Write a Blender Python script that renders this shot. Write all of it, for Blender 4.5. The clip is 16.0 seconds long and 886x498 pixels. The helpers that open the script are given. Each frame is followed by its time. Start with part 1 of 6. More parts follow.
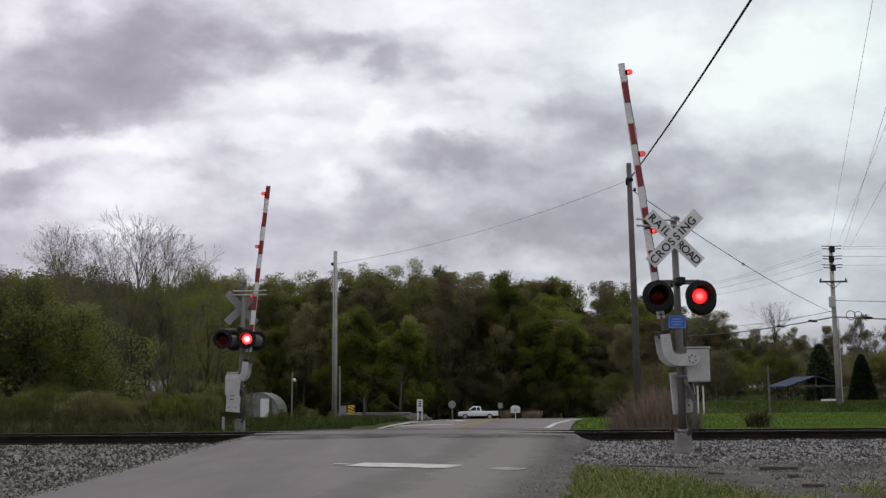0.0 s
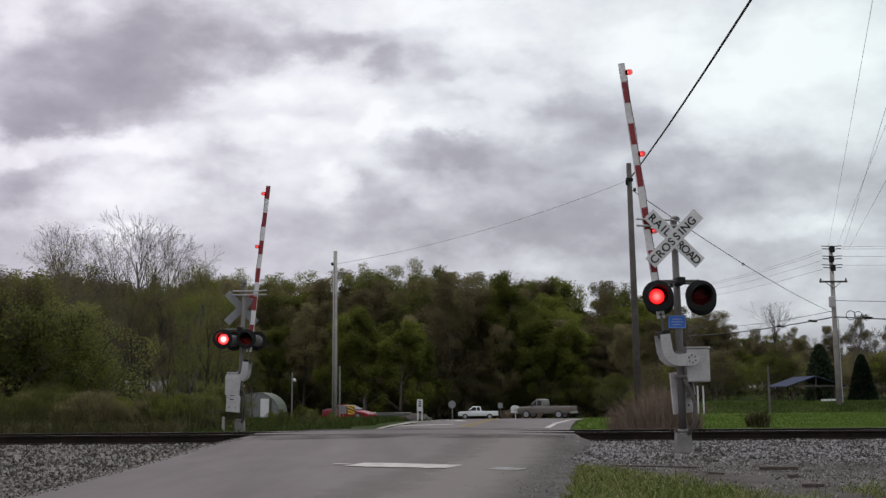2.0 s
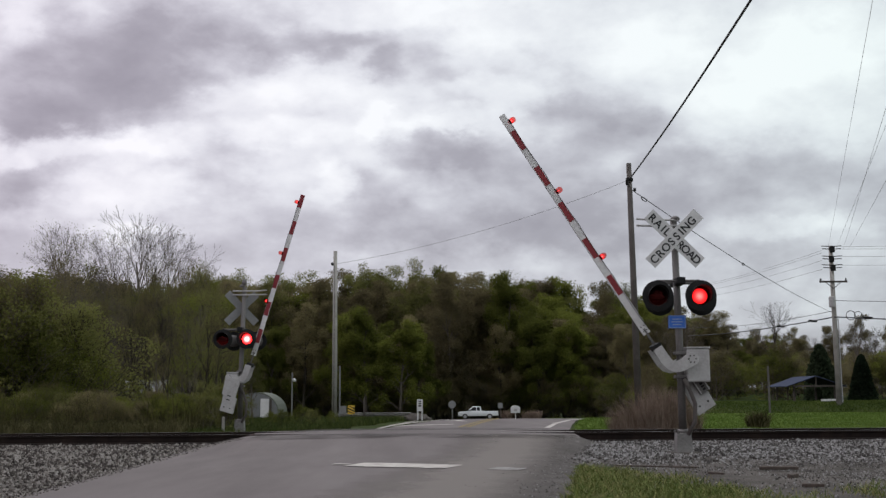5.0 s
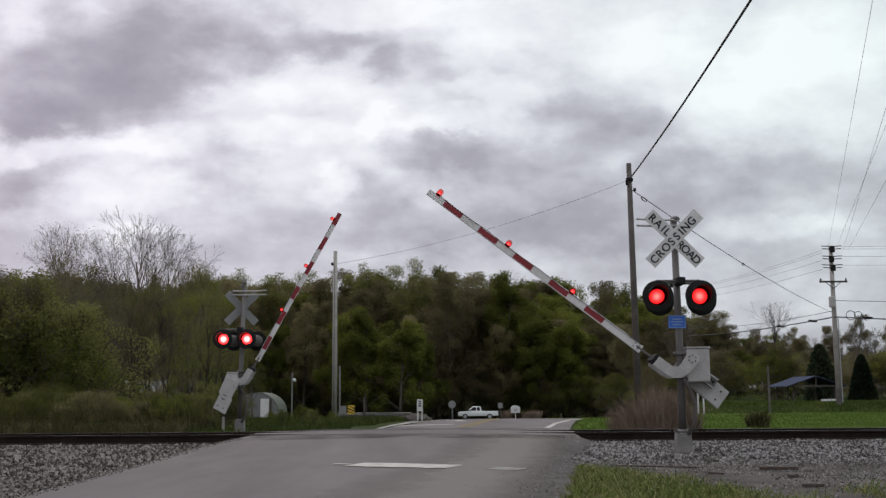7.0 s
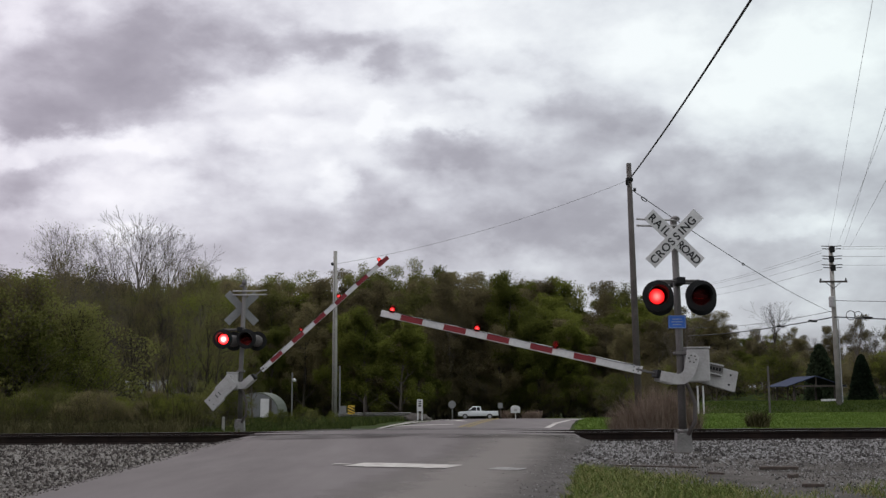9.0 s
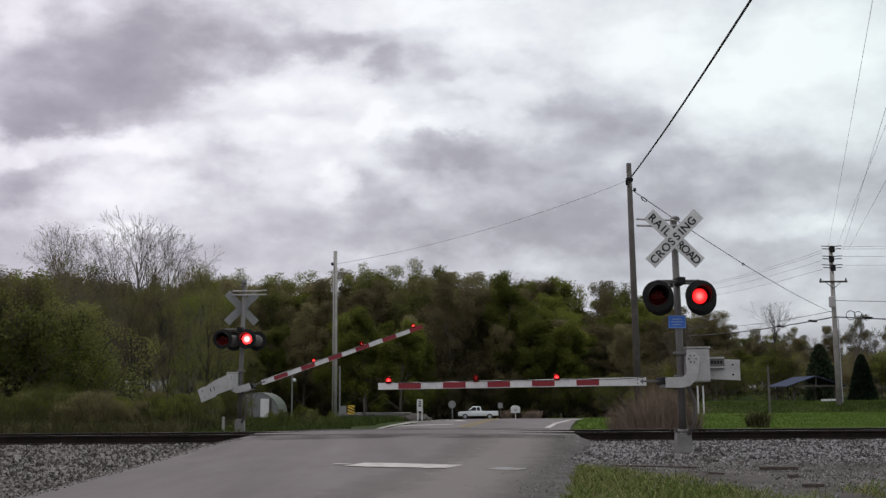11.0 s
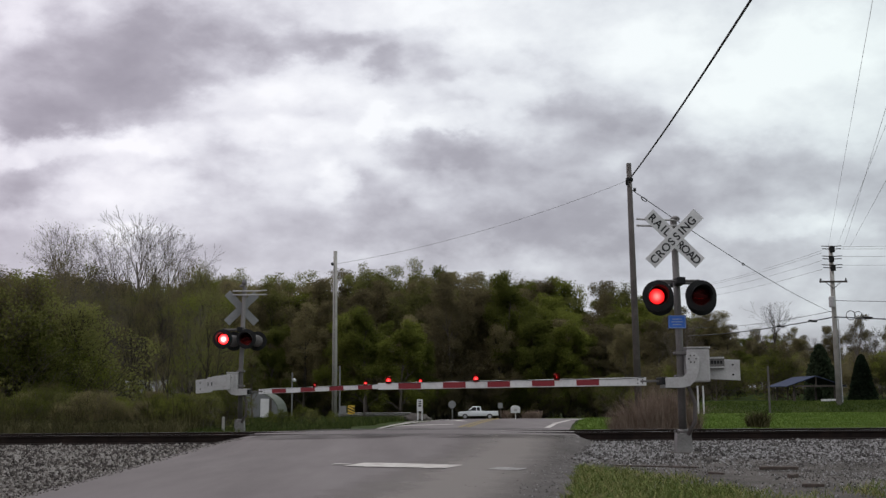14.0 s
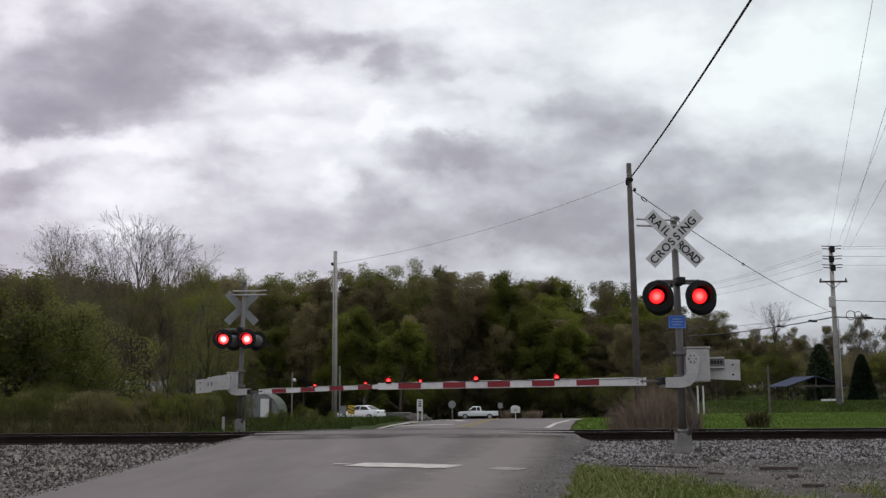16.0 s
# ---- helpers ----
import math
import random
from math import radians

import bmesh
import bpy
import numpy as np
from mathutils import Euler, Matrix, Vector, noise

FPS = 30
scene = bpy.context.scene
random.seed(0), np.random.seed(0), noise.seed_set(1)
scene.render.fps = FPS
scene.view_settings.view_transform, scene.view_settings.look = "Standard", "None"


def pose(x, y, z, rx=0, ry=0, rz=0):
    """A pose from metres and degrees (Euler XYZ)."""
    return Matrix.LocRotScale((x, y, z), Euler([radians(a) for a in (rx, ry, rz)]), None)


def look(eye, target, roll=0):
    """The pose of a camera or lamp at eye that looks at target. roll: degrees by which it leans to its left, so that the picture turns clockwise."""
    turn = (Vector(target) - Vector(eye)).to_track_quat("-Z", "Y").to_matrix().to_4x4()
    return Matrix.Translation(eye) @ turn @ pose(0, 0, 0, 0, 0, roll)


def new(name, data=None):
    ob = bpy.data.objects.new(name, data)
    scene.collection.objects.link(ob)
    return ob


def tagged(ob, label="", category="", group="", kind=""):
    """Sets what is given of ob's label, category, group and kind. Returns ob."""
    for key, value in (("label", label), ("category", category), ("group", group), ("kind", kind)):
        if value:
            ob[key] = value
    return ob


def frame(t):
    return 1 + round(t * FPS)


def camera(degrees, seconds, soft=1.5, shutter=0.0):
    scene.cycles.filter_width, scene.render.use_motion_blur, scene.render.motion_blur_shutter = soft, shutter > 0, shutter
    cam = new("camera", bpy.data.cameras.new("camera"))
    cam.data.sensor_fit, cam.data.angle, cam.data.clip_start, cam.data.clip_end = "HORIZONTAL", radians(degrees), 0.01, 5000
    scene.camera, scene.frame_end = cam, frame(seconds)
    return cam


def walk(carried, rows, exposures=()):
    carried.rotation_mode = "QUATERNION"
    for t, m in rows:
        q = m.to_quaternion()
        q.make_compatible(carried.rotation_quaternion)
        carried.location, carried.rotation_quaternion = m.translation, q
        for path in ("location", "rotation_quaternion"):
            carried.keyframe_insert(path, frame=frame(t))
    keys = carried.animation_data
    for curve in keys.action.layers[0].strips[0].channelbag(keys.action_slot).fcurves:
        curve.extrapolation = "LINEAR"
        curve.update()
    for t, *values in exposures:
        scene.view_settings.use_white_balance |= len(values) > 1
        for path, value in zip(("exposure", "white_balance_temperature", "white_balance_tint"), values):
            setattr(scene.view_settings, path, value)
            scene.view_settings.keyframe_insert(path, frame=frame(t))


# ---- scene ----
cam = camera(44.85, 16.0, soft=1.4)
VIEW = pose(0, 0, 0.96, 97.77, 0, 0) @ pose(0, 0, 0, 0, 0, -0.4)
walk(cam, [(0.0, VIEW), (16.0, VIEW)], exposures=[(0.0, 0.0), (16.0, 0.0)])


# ---------------------------------------------------------------- node helpers
class Nodes:
    def __init__(self, tree):
        self.tree = tree

    def add(self, kind, **props):
        n = self.tree.nodes.new(kind)
        for k, v in props.items():
            if k == "noise_dimensions":
                n.noise_dimensions = v
            elif k == "operation":
                n.operation = v
            elif k == "blend_type":
                n.data_type, n.blend_type = "RGBA", v
            elif k == "feature":
                n.feature = v
        return n

    def link(self, a, b):
        self.tree.links.new(a, b)

    def math(self, op, a, b=None, c=None, clamp=False):
        n = self.add("ShaderNodeMath", operation=op)
        n.use_clamp = clamp
        for i, v in enumerate((a, b, c)):
            if v is None:
                continue
            if isinstance(v, (int, float)):
                n.inputs[i].default_value = v
            else:
                self.link(v, n.inputs[i])
        return n.outputs[0]

    def noise(self, vec, scale, detail=4.0, rough=0.55, distort=0.0):
        n = self.add("ShaderNodeTexNoise")
        n.inputs["Scale"].default_value = scale
        n.inputs["Detail"].default_value = detail
        n.inputs["Roughness"].default_value = rough
        n.inputs["Distortion"].default_value = distort
        if vec is not None:
            self.link(vec, n.inputs["Vector"])
        return n.outputs["Fac"]

    def ramp(self, fac, stops):
        n = self.add("ShaderNodeValToRGB")
        el = n.color_ramp.elements
        while len(el) < len(stops):
            el.new(0.5)
        for e, (p, c) in zip(el, stops):
            e.position, e.color = p, (*c, 1) if len(c) == 3 else c
        self.link(fac, n.inputs[0])
        return n.outputs[0]

    def mix(self, fac, a, b, blend="MIX"):
        n = self.add("ShaderNodeMix", blend_type=blend)
        for sock, v in ((n.inputs[0], fac), (n.inputs[6], a), (n.inputs[7], b)):
            if isinstance(v, (int, float)):
                sock.default_value = v
            elif isinstance(v, tuple):
                sock.default_value = (*v, 1)
            else:
                self.link(v, sock)
        return n.outputs[2]


# ---------------------------------------------------------------- sky and sun
def make_sky():
    world = bpy.data.worlds.new("overcast_sky")
    world.use_nodes = True
    scene.world = world
    world.node_tree.nodes.clear()
    g = Nodes(world.node_tree)
    out = g.add("ShaderNodeOutputWorld")
    bg = g.add("ShaderNodeBackground")
    sky = g.add("ShaderNodeTexSky")
    sky.sky_type, sky.sun_disc = "NISHITA", False
    sky.sun_elevation, sky.sun_rotation = radians(48), radians(-25)
    co = g.add("ShaderNodeTexCoord").outputs["Generated"]
    sep = g.add("ShaderNodeSeparateXYZ")
    g.link(co, sep.inputs[0])
    x, y, z = sep.outputs
    zz = g.math("ADD", g.math("MAXIMUM", z, 0.0), 0.30)
    flat = g.add("ShaderNodeCombineXYZ")
    g.link(g.math("DIVIDE", x, zz), flat.inputs[0])
    g.link(g.math("DIVIDE", y, zz), flat.inputs[1])
    flat.inputs[2].default_value = 3.7
    p = flat.outputs[0]
    big = g.noise(p, 1.7, 6.0, 0.5, 0.15)
    tall = g.add("ShaderNodeMapping")
    tall.inputs["Scale"].default_value = (1.0, 1.0, 1.7)
    g.link(co, tall.inputs["Vector"])
    small = g.noise(tall.outputs[0], 13.0, 9.0, 0.55, 0.0)
    cover = g.math("ADD", g.math("MULTIPLY", big, 0.45), g.math("MULTIPLY", small, 0.55))
    # bearing and height, stirred so that the banks get billowing edges
    ahead = g.math("MAXIMUM", y, 0.05)
    bear, lift = g.math("DIVIDE", x, ahead), g.math("DIVIDE", z, ahead)
    place = g.add("ShaderNodeCombineXYZ")
    g.link(bear, place.inputs[0])
    g.link(g.math("MULTIPLY", lift, 1.5), place.inputs[1])
    stirs = []
    for depth in (1.3, 5.9):
        off = g.add("ShaderNodeVectorMath", operation="ADD")
        g.link(place.outputs[0], off.inputs[0])
        off.inputs[1].default_value = (depth, depth, depth)
        stirs.append(g.math("SUBTRACT", g.noise(off.outputs[0], 12.0, 8.0, 0.55, 0.0), 0.5))
    bear = g.math("ADD", bear, g.math("MULTIPLY", stirs[0], 0.11))
    lift = g.math("ADD", lift, g.math("MULTIPLY", stirs[1], 0.08))

    def bank(cx, cz, rx, rz, weight):
        """One broad cloud bank or bright break, by its bearing and height in the sky; its edge falls off quickly."""
        dx = g.math("DIVIDE", g.math("SUBTRACT", bear, cx), rx)
        dz = g.math("DIVIDE", g.math("SUBTRACT", lift, cz), rz)
        r2 = g.math("ADD", g.math("MULTIPLY", dx, dx), g.math("MULTIPLY", dz, dz))
        return g.math("MULTIPLY", g.math("POWER", 2.718, g.math("MULTIPLY", g.math("POWER", r2, 1.6), -0.8)), weight)

    low = g.math("MULTIPLY", g.math("POWER", 2.718, g.math("MULTIPLY", z, -9.0)), -0.34)
    cover = g.math("ADD", g.math("ADD", g.math("MULTIPLY", g.math("SUBTRACT", cover, 0.5), 1.0), 0.562), low)
    for row in BANKS:
        cover = g.math("ADD", cover, bank(*row))
    cloud = g.ramp(cover, [(0.06, (0.30, 0.275, 0.32)), (0.30, (0.43, 0.405, 0.455)), (0.45, (0.62, 0.60, 0.655)), (0.58, (0.83, 0.82, 0.865)), (0.75, (1.02, 1.01, 1.03))])
    side = g.math("ADD", g.math("DIVIDE", x, g.math("MAXIMUM", y, 0.3)), 0.45, clamp=True)
    cloud = g.mix(1.0, cloud, g.mix(side, (1.0, 0.97, 1.015), (0.895, 1.0, 0.965)), "MULTIPLY")
    clear = g.mix(1.0, sky.outputs[0], (0.08, 0.08, 0.08), "MULTIPLY")
    # an overcast sky grows brighter towards the zenith
    high = g.math("ADD", g.math("MULTIPLY", g.math("MAXIMUM", g.math("SUBTRACT", z, 0.36), 0.0), 1.9), 1.0)
    tint = g.add("ShaderNodeCombineXYZ")
    for k in range(3):
        g.link(high, tint.inputs[k])
    g.link(g.mix(1.0, g.mix(0.95, clear, cloud), tint.outputs[0], "MULTIPLY"), bg.inputs[0])
    bg.inputs[1].default_value = 1.0
    g.link(bg.outputs[0], out.inputs[0])
    sun = new("sun", bpy.data.lights.new("sun", "SUN"))
    sun.data.energy, sun.data.angle, sun.data.color = 0.35, radians(25), (1.0, 0.97, 0.92)
    sun.matrix_world = look((-20, 40, 55), (0, 0, 0))


# bearing, height, half width, half height, weight
BANKS = [
    (0.277, 0.213, 0.107, 0.021, -0.05),
    (0.083, 0.148, 0.085, 0.021, -0.06),
    (0.190, 0.156, 0.122, 0.032, -0.13),
    (-0.279, 0.301, 0.060, 0.027, -0.08),
    (-0.345, 0.315, 0.125, 0.053, -0.24),
    (-0.237, 0.349, 0.082, 0.033, -0.17),
    (-0.375, 0.265, 0.070, 0.014, -0.12),
    (-0.122, 0.338, 0.065, 0.010, -0.11),
    (-0.046, 0.317, 0.021, 0.014, -0.17),
    (0.001, 0.317, 0.022, 0.019, -0.06),
    (-0.008, 0.234, 0.051, 0.022, -0.23),
    (-0.077, 0.186, 0.043, 0.022, -0.17),
    (0.078, 0.213, 0.102, 0.027, -0.14),
    (0.122, 0.273, 0.032, 0.012, -0.09),
    (0.162, 0.250, 0.046, 0.014, -0.11),
    (0.035, 0.161, 0.133, 0.024, -0.08),
    (-0.029, 0.156, 0.069, 0.024, -0.10),
    (-0.214, 0.196, 0.032, 0.018, -0.10),
    (-0.393, 0.202, 0.032, 0.017, -0.12),
    (-0.190, 0.227, 0.032, 0.009, -0.05),
    (-0.193, 0.140, 0.069, 0.020, -0.04),
    (0.319, 0.202, 0.102, 0.021, -0.04),
    (0.185, 0.196, 0.064, 0.027, -0.06),
    (-0.124, 0.296, 0.062, 0.026, 0.20),
    (-0.213, 0.279, 0.027, 0.014, 0.10),
    (-0.363, 0.236, 0.092, 0.017, 0.20),
    (-0.277, 0.244, 0.048, 0.014, 0.12),
    (-0.153, 0.249, 0.059, 0.012, 0.12),
    (-0.112, 0.202, 0.021, 0.021, 0.18),
    (-0.297, 0.194, 0.059, 0.021, 0.20),
    (-0.070, 0.260, 0.017, 0.019, 0.18),
    (0.003, 0.261, 0.046, 0.010, 0.15),
    (0.036, 0.355, 0.071, 0.027, 0.11),
    (0.052, 0.287, 0.060, 0.018, 0.15),
    (0.280, 0.301, 0.109, 0.054, 0.20),
    (0.145, 0.352, 0.082, 0.033, 0.14),
    (0.391, 0.346, 0.066, 0.044, 0.12),
    (-0.295, 0.152, 0.032, 0.007, 0.20),
    (-0.359, 0.167, 0.059, 0.012, 0.12),
    (0.312, 0.153, 0.064, 0.014, 0.14),
    (0.143, 0.218, 0.027, 0.010, 0.06),
    (-0.418, 0.358, 0.025, 0.033, 0.14),
    (-0.051, 0.366, 0.071, 0.020, 0.14),
]
make_sky()


# ---------------------------------------------------------------- materials
def material(name, colours, scale=3.0, rough=0.7, metal=0.0, bump=0.0, fine=None, per_object=0.0, per_island=0.0, spec=0.5, stretch=None):
    """colours: two or three base colours that a noise of that scale (per metre) mixes; fine: scale of the grain."""
    m = bpy.data.materials.new(name)
    m.use_nodes = True
    g = Nodes(m.node_tree)
    bsdf = m.node_tree.nodes["Principled BSDF"]
    co = g.add("ShaderNodeTexCoord").outputs["Object"]
    if stretch:
        mp = g.add("ShaderNodeMapping")
        mp.inputs["Scale"].default_value = stretch
        g.link(co, mp.inputs["Vector"])
    n1 = g.noise(mp.outputs[0] if stretch else co, scale, 5.0, 0.6)
    n2 = g.noise(co, fine or scale * 9, 3.0, 0.6)
    f = g.math("ADD", g.math("MULTIPLY", n1, 0.65), g.math("MULTIPLY", n2, 0.35))
    if per_object:
        f = g.math("ADD", f, g.math("MULTIPLY", g.math("SUBTRACT", g.add("ShaderNodeObjectInfo").outputs["Random"], 0.5), per_object))
    if per_island:
        f = g.math("ADD", f, g.math("MULTIPLY", g.math("SUBTRACT", g.add("ShaderNodeNewGeometry").outputs["Random Per Island"], 0.5), per_island))
    k = len(colours) - 1
    col = g.ramp(f, [(0.32 + 0.36 * i / k, c) for i, c in enumerate(colours)])
    g.link(col, bsdf.inputs["Base Color"])
    g.link(g.math("ADD", rough - 0.1, g.math("MULTIPLY", n2, 0.2), clamp=True), bsdf.inputs["Roughness"])
    bsdf.inputs["Metallic"].default_value = metal
    bsdf.inputs["Specular IOR Level"].default_value = spec
    if bump:
        b = g.add("ShaderNodeBump")
        b.inputs["Strength"].default_value = 1.0
        b.inputs["Distance"].default_value = bump
        g.link(f, b.inputs["Height"])
        g.link(b.outputs[0], bsdf.inputs["Normal"])
    return m


def lamp_glow(name, reach, core, strength):
    """A lit lamp disc: hottest in the middle, red towards the rim."""
    m = bpy.data.materials.new(name)
    m.use_nodes = True
    g = Nodes(m.node_tree)
    b = m.node_tree.nodes["Principled BSDF"]
    b.inputs["Base Color"].default_value = (0.15, 0.01, 0.01, 1)
    ln = g.add("ShaderNodeVectorMath", operation="LENGTH")
    g.link(g.add("ShaderNodeTexCoord").outputs["Object"], ln.inputs[0])
    f = g.math("DIVIDE", ln.outputs["Value"], reach, clamp=True)
    g.link(g.ramp(f, [(0.0, core), (0.50, (1.0, 0.06, 0.065)), (0.80, (0.55, 0.012, 0.015)), (0.92, (0.0, 0.0, 0.0))]), b.inputs["Emission Color"])
    b.inputs["Emission Strength"].default_value = strength
    return m


def clear_red():
    m = bpy.data.materials.new("red_lens_glass")
    m.use_nodes = True
    t = m.node_tree
    t.nodes.clear()
    g = Nodes(t)
    out, mix = g.add("ShaderNodeOutputMaterial"), g.add("ShaderNodeMixShader")
    tr, gl = g.add("ShaderNodeBsdfTransparent"), g.add("ShaderNodeBsdfGlossy")
    tr.inputs[0].default_value = (0.92, 0.45, 0.43, 1)
    gl.inputs[0].default_value = (0.5, 0.1, 0.1, 1)
    gl.inputs["Roughness"].default_value = 0.35
    mix.inputs[0].default_value = 0.06
    g.link(tr.outputs[0], mix.inputs[1])
    g.link(gl.outputs[0], mix.inputs[2])
    g.link(mix.outputs[0], out.inputs[0])
    return m


def leafy(name, colours, per_object=0.5):
    m = material(name, colours, 0.35, 0.85, per_object=per_object, per_island=0.35, fine=1.5, spec=0.1)
    g = Nodes(m.node_tree)
    bsdf = m.node_tree.nodes["Principled BSDF"]
    out = m.node_tree.nodes["Material Output"]
    tl, mix = g.add("ShaderNodeBsdfTranslucent"), g.add("ShaderNodeMixShader")
    g.link(bsdf.inputs["Base Color"].links[0].from_socket, tl.inputs[0])
    mix.inputs[0].default_value = 0.6
    g.link(bsdf.outputs[0], mix.inputs[1])
    g.link(tl.outputs[0], mix.inputs[2])
    g.link(mix.outputs[0], out.inputs[0])
    return m


ASPHALT = material("worn_asphalt", [(0.077, 0.065, 0.063), (0.111, 0.095, 0.092), (0.150, 0.131, 0.127)], 0.9, 0.85, bump=0.004, fine=70, stretch=(1.0, 0.22, 1.0), spec=0.2)
PATCH = material("dark_asphalt", [(0.035, 0.0329, 0.0322), (0.063, 0.0595, 0.0595), (0.091, 0.084, 0.084)], 0.8, 0.85, bump=0.006, fine=40, spec=0.2)
GRAVEL_BED = material("gravel_bed", [(0.0266, 0.0228, 0.0199), (0.0617, 0.0541, 0.0475), (0.1235, 0.1111, 0.1016)], 1.2, 0.9, bump=0.03, fine=22, spec=0.1)
STONE_RUSTY = material("rusty_ballast_stone", [(0.0229, 0.0176, 0.015), (0.0546, 0.0449, 0.0387), (0.095, 0.0801, 0.0704), (0.2112, 0.1936, 0.176)], 0.8, 0.85, per_island=0.8, fine=30, spec=0.25)
STONE = material("ballast_stone", [(0.032, 0.028, 0.025), (0.076, 0.069, 0.064), (0.120, 0.112, 0.105), (0.235, 0.228, 0.222)], 0.8, 0.85, per_island=0.8, fine=30, spec=0.25)
SOIL = material("soil_and_turf", [(0.0154, 0.0238, 0.007), (0.0294, 0.042, 0.0112), (0.049, 0.0546, 0.021)], 0.35, 0.95, bump=0.03, fine=14, spec=0.03)
GRASS = material("grass_blades", [(0.054, 0.0816, 0.0156), (0.1008, 0.1296, 0.0288), (0.192, 0.18, 0.0744)], 0.7, 0.8, per_island=0.7, fine=3, spec=0.08)
BRUSH = material("dry_brush", [(0.1092, 0.0764, 0.0577), (0.1794, 0.131, 0.1014), (0.273, 0.2106, 0.1638)], 1.5, 0.9, per_island=0.6, spec=0.05)
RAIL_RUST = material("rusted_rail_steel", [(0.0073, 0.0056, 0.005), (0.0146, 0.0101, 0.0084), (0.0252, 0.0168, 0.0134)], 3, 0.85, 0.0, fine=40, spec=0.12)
RAIL_TOP = material("worn_rail_head", [(0.08, 0.075, 0.0725), (0.14, 0.135, 0.13)], 3, 0.35, 0.8)
TIE = material("creosoted_tie", [(0.016, 0.0128, 0.0104), (0.04, 0.0304, 0.024), (0.072, 0.06, 0.048)], 4, 0.9, bump=0.01)
PAINT_W = material("worn_white_line", [(0.215, 0.190, 0.172), (0.375, 0.345, 0.318), (0.465, 0.435, 0.405)], 4, 0.8, fine=50, spec=0.2)
PAINT_F = material("faded_white_line", [(0.102, 0.093, 0.087), (0.18, 0.171, 0.162), (0.3, 0.294, 0.282)], 6, 0.8, fine=50, spec=0.2)
PAINT_Y = material("worn_yellow_line", [(0.14, 0.1085, 0.049), (0.252, 0.182, 0.0525)], 3, 0.8, fine=40, spec=0.2)
ARM_W = material("white_arm_sheeting", [(0.40, 0.39, 0.385), (0.54, 0.53, 0.525), (0.62, 0.61, 0.60)], 2.5, 0.45)
ARM_R = material("red_arm_sheeting", [(0.1496, 0.0054, 0.0109), (0.2176, 0.0088, 0.015)], 4, 0.5)
ALU = material("weathered_silver_paint", [(0.2392, 0.23, 0.2208), (0.3312, 0.322, 0.3128), (0.414, 0.4048, 0.3956)], 2.5, 0.6, 0.0, fine=25)
SIGN_W = material("white_sign_face", [(0.44, 0.435, 0.43), (0.58, 0.575, 0.57)], 3, 0.5)
SIGN_BACK = material("sign_back_grey", [(0.13, 0.13, 0.13), (0.22, 0.22, 0.22)], 3, 0.6, 0.1)
MAST = material("galvanised_mast", [(0.0624, 0.0562, 0.052), (0.0989, 0.091, 0.0859), (0.1352, 0.1274, 0.1222)], 3, 0.6, 0.2, fine=30)
BLACK = material("flat_black_paint", [(0.006, 0.006, 0.006), (0.014, 0.014, 0.014)], 5, 0.7, spec=0.2)
DEEP = material("soot_black_housing", [(0.0015, 0.0015, 0.0015), (0.003, 0.003, 0.003)], 5, 0.9, spec=0.1)
LETTER = material("black_lettering", [(0.008, 0.008, 0.008), (0.02, 0.02, 0.02)], 5, 0.6)
BLUE = material("blue_sign_face", [(0.02, 0.10, 0.42), (0.03, 0.14, 0.52)], 5, 0.5)
BLUE_BAR = material("pale_sign_print", [(0.18, 0.252, 0.396), (0.24, 0.312, 0.432)], 5, 0.5)
CONCRETE = material("stained_concrete", [(0.0816, 0.0765, 0.0714), (0.1428, 0.1377, 0.13), (0.1938, 0.1861, 0.1785)], 3, 0.9, bump=0.008, fine=30)
POLE_WOOD = material("weathered_pole_wood", [(0.07, 0.058, 0.05), (0.15, 0.13, 0.115), (0.24, 0.21, 0.19)], 1.5, 0.9, bump=0.006, fine=20)
DARK_POLE = material("dark_pole_wood", [(0.035, 0.03, 0.027), (0.07, 0.06, 0.054), (0.12, 0.105, 0.095)], 1.5, 0.9, bump=0.006, fine=20)
PALE_POLE = material("bleached_pole_wood", [(0.17, 0.1615, 0.1403), (0.2805, 0.2677, 0.2422), (0.357, 0.34, 0.3145)], 1.5, 0.9, bump=0.006, fine=20)
CABLE = material("black_cable", [(0.012, 0.012, 0.012), (0.025, 0.025, 0.026)], 2, 0.6)
CABLE_GREY = material("grey_conductor", [(0.272, 0.272, 0.2805), (0.408, 0.408, 0.425)], 2, 0.6)
BARK = material("grey_brown_bark", [(0.034, 0.0281, 0.0221), (0.0638, 0.0536, 0.0425), (0.1105, 0.0952, 0.0799)], 1.2, 0.9, per_object=0.5, fine=9, spec=0.1)
LEAF = leafy("spring_leaves", [(0.0739, 0.081, 0.0176), (0.1074, 0.1197, 0.0229), (0.1496, 0.1637, 0.0334)], 0.6)
LEAF_DULL = leafy("budding_twigs", [(0.096, 0.081, 0.043), (0.135, 0.114, 0.056), (0.178, 0.153, 0.076)], 0.7)
LEAF_LIGHT = leafy("pale_spring_leaves", [(0.0833, 0.085, 0.0263), (0.119, 0.1215, 0.0365), (0.1658, 0.1675, 0.0544)], 0.7)
LEAF_DARK = leafy("evergreen_needles", [(0.014, 0.022, 0.012), (0.026, 0.038, 0.02), (0.045, 0.06, 0.032)])
LENS = clear_red()
BULB = lamp_glow("lit_lamp_disc", 0.145, (1.0, 0.34, 0.32), 2.8)
BULB_HOT = lamp_glow("bright_lamp_disc", 0.155, (1.0, 0.85, 0.82), 11.0)
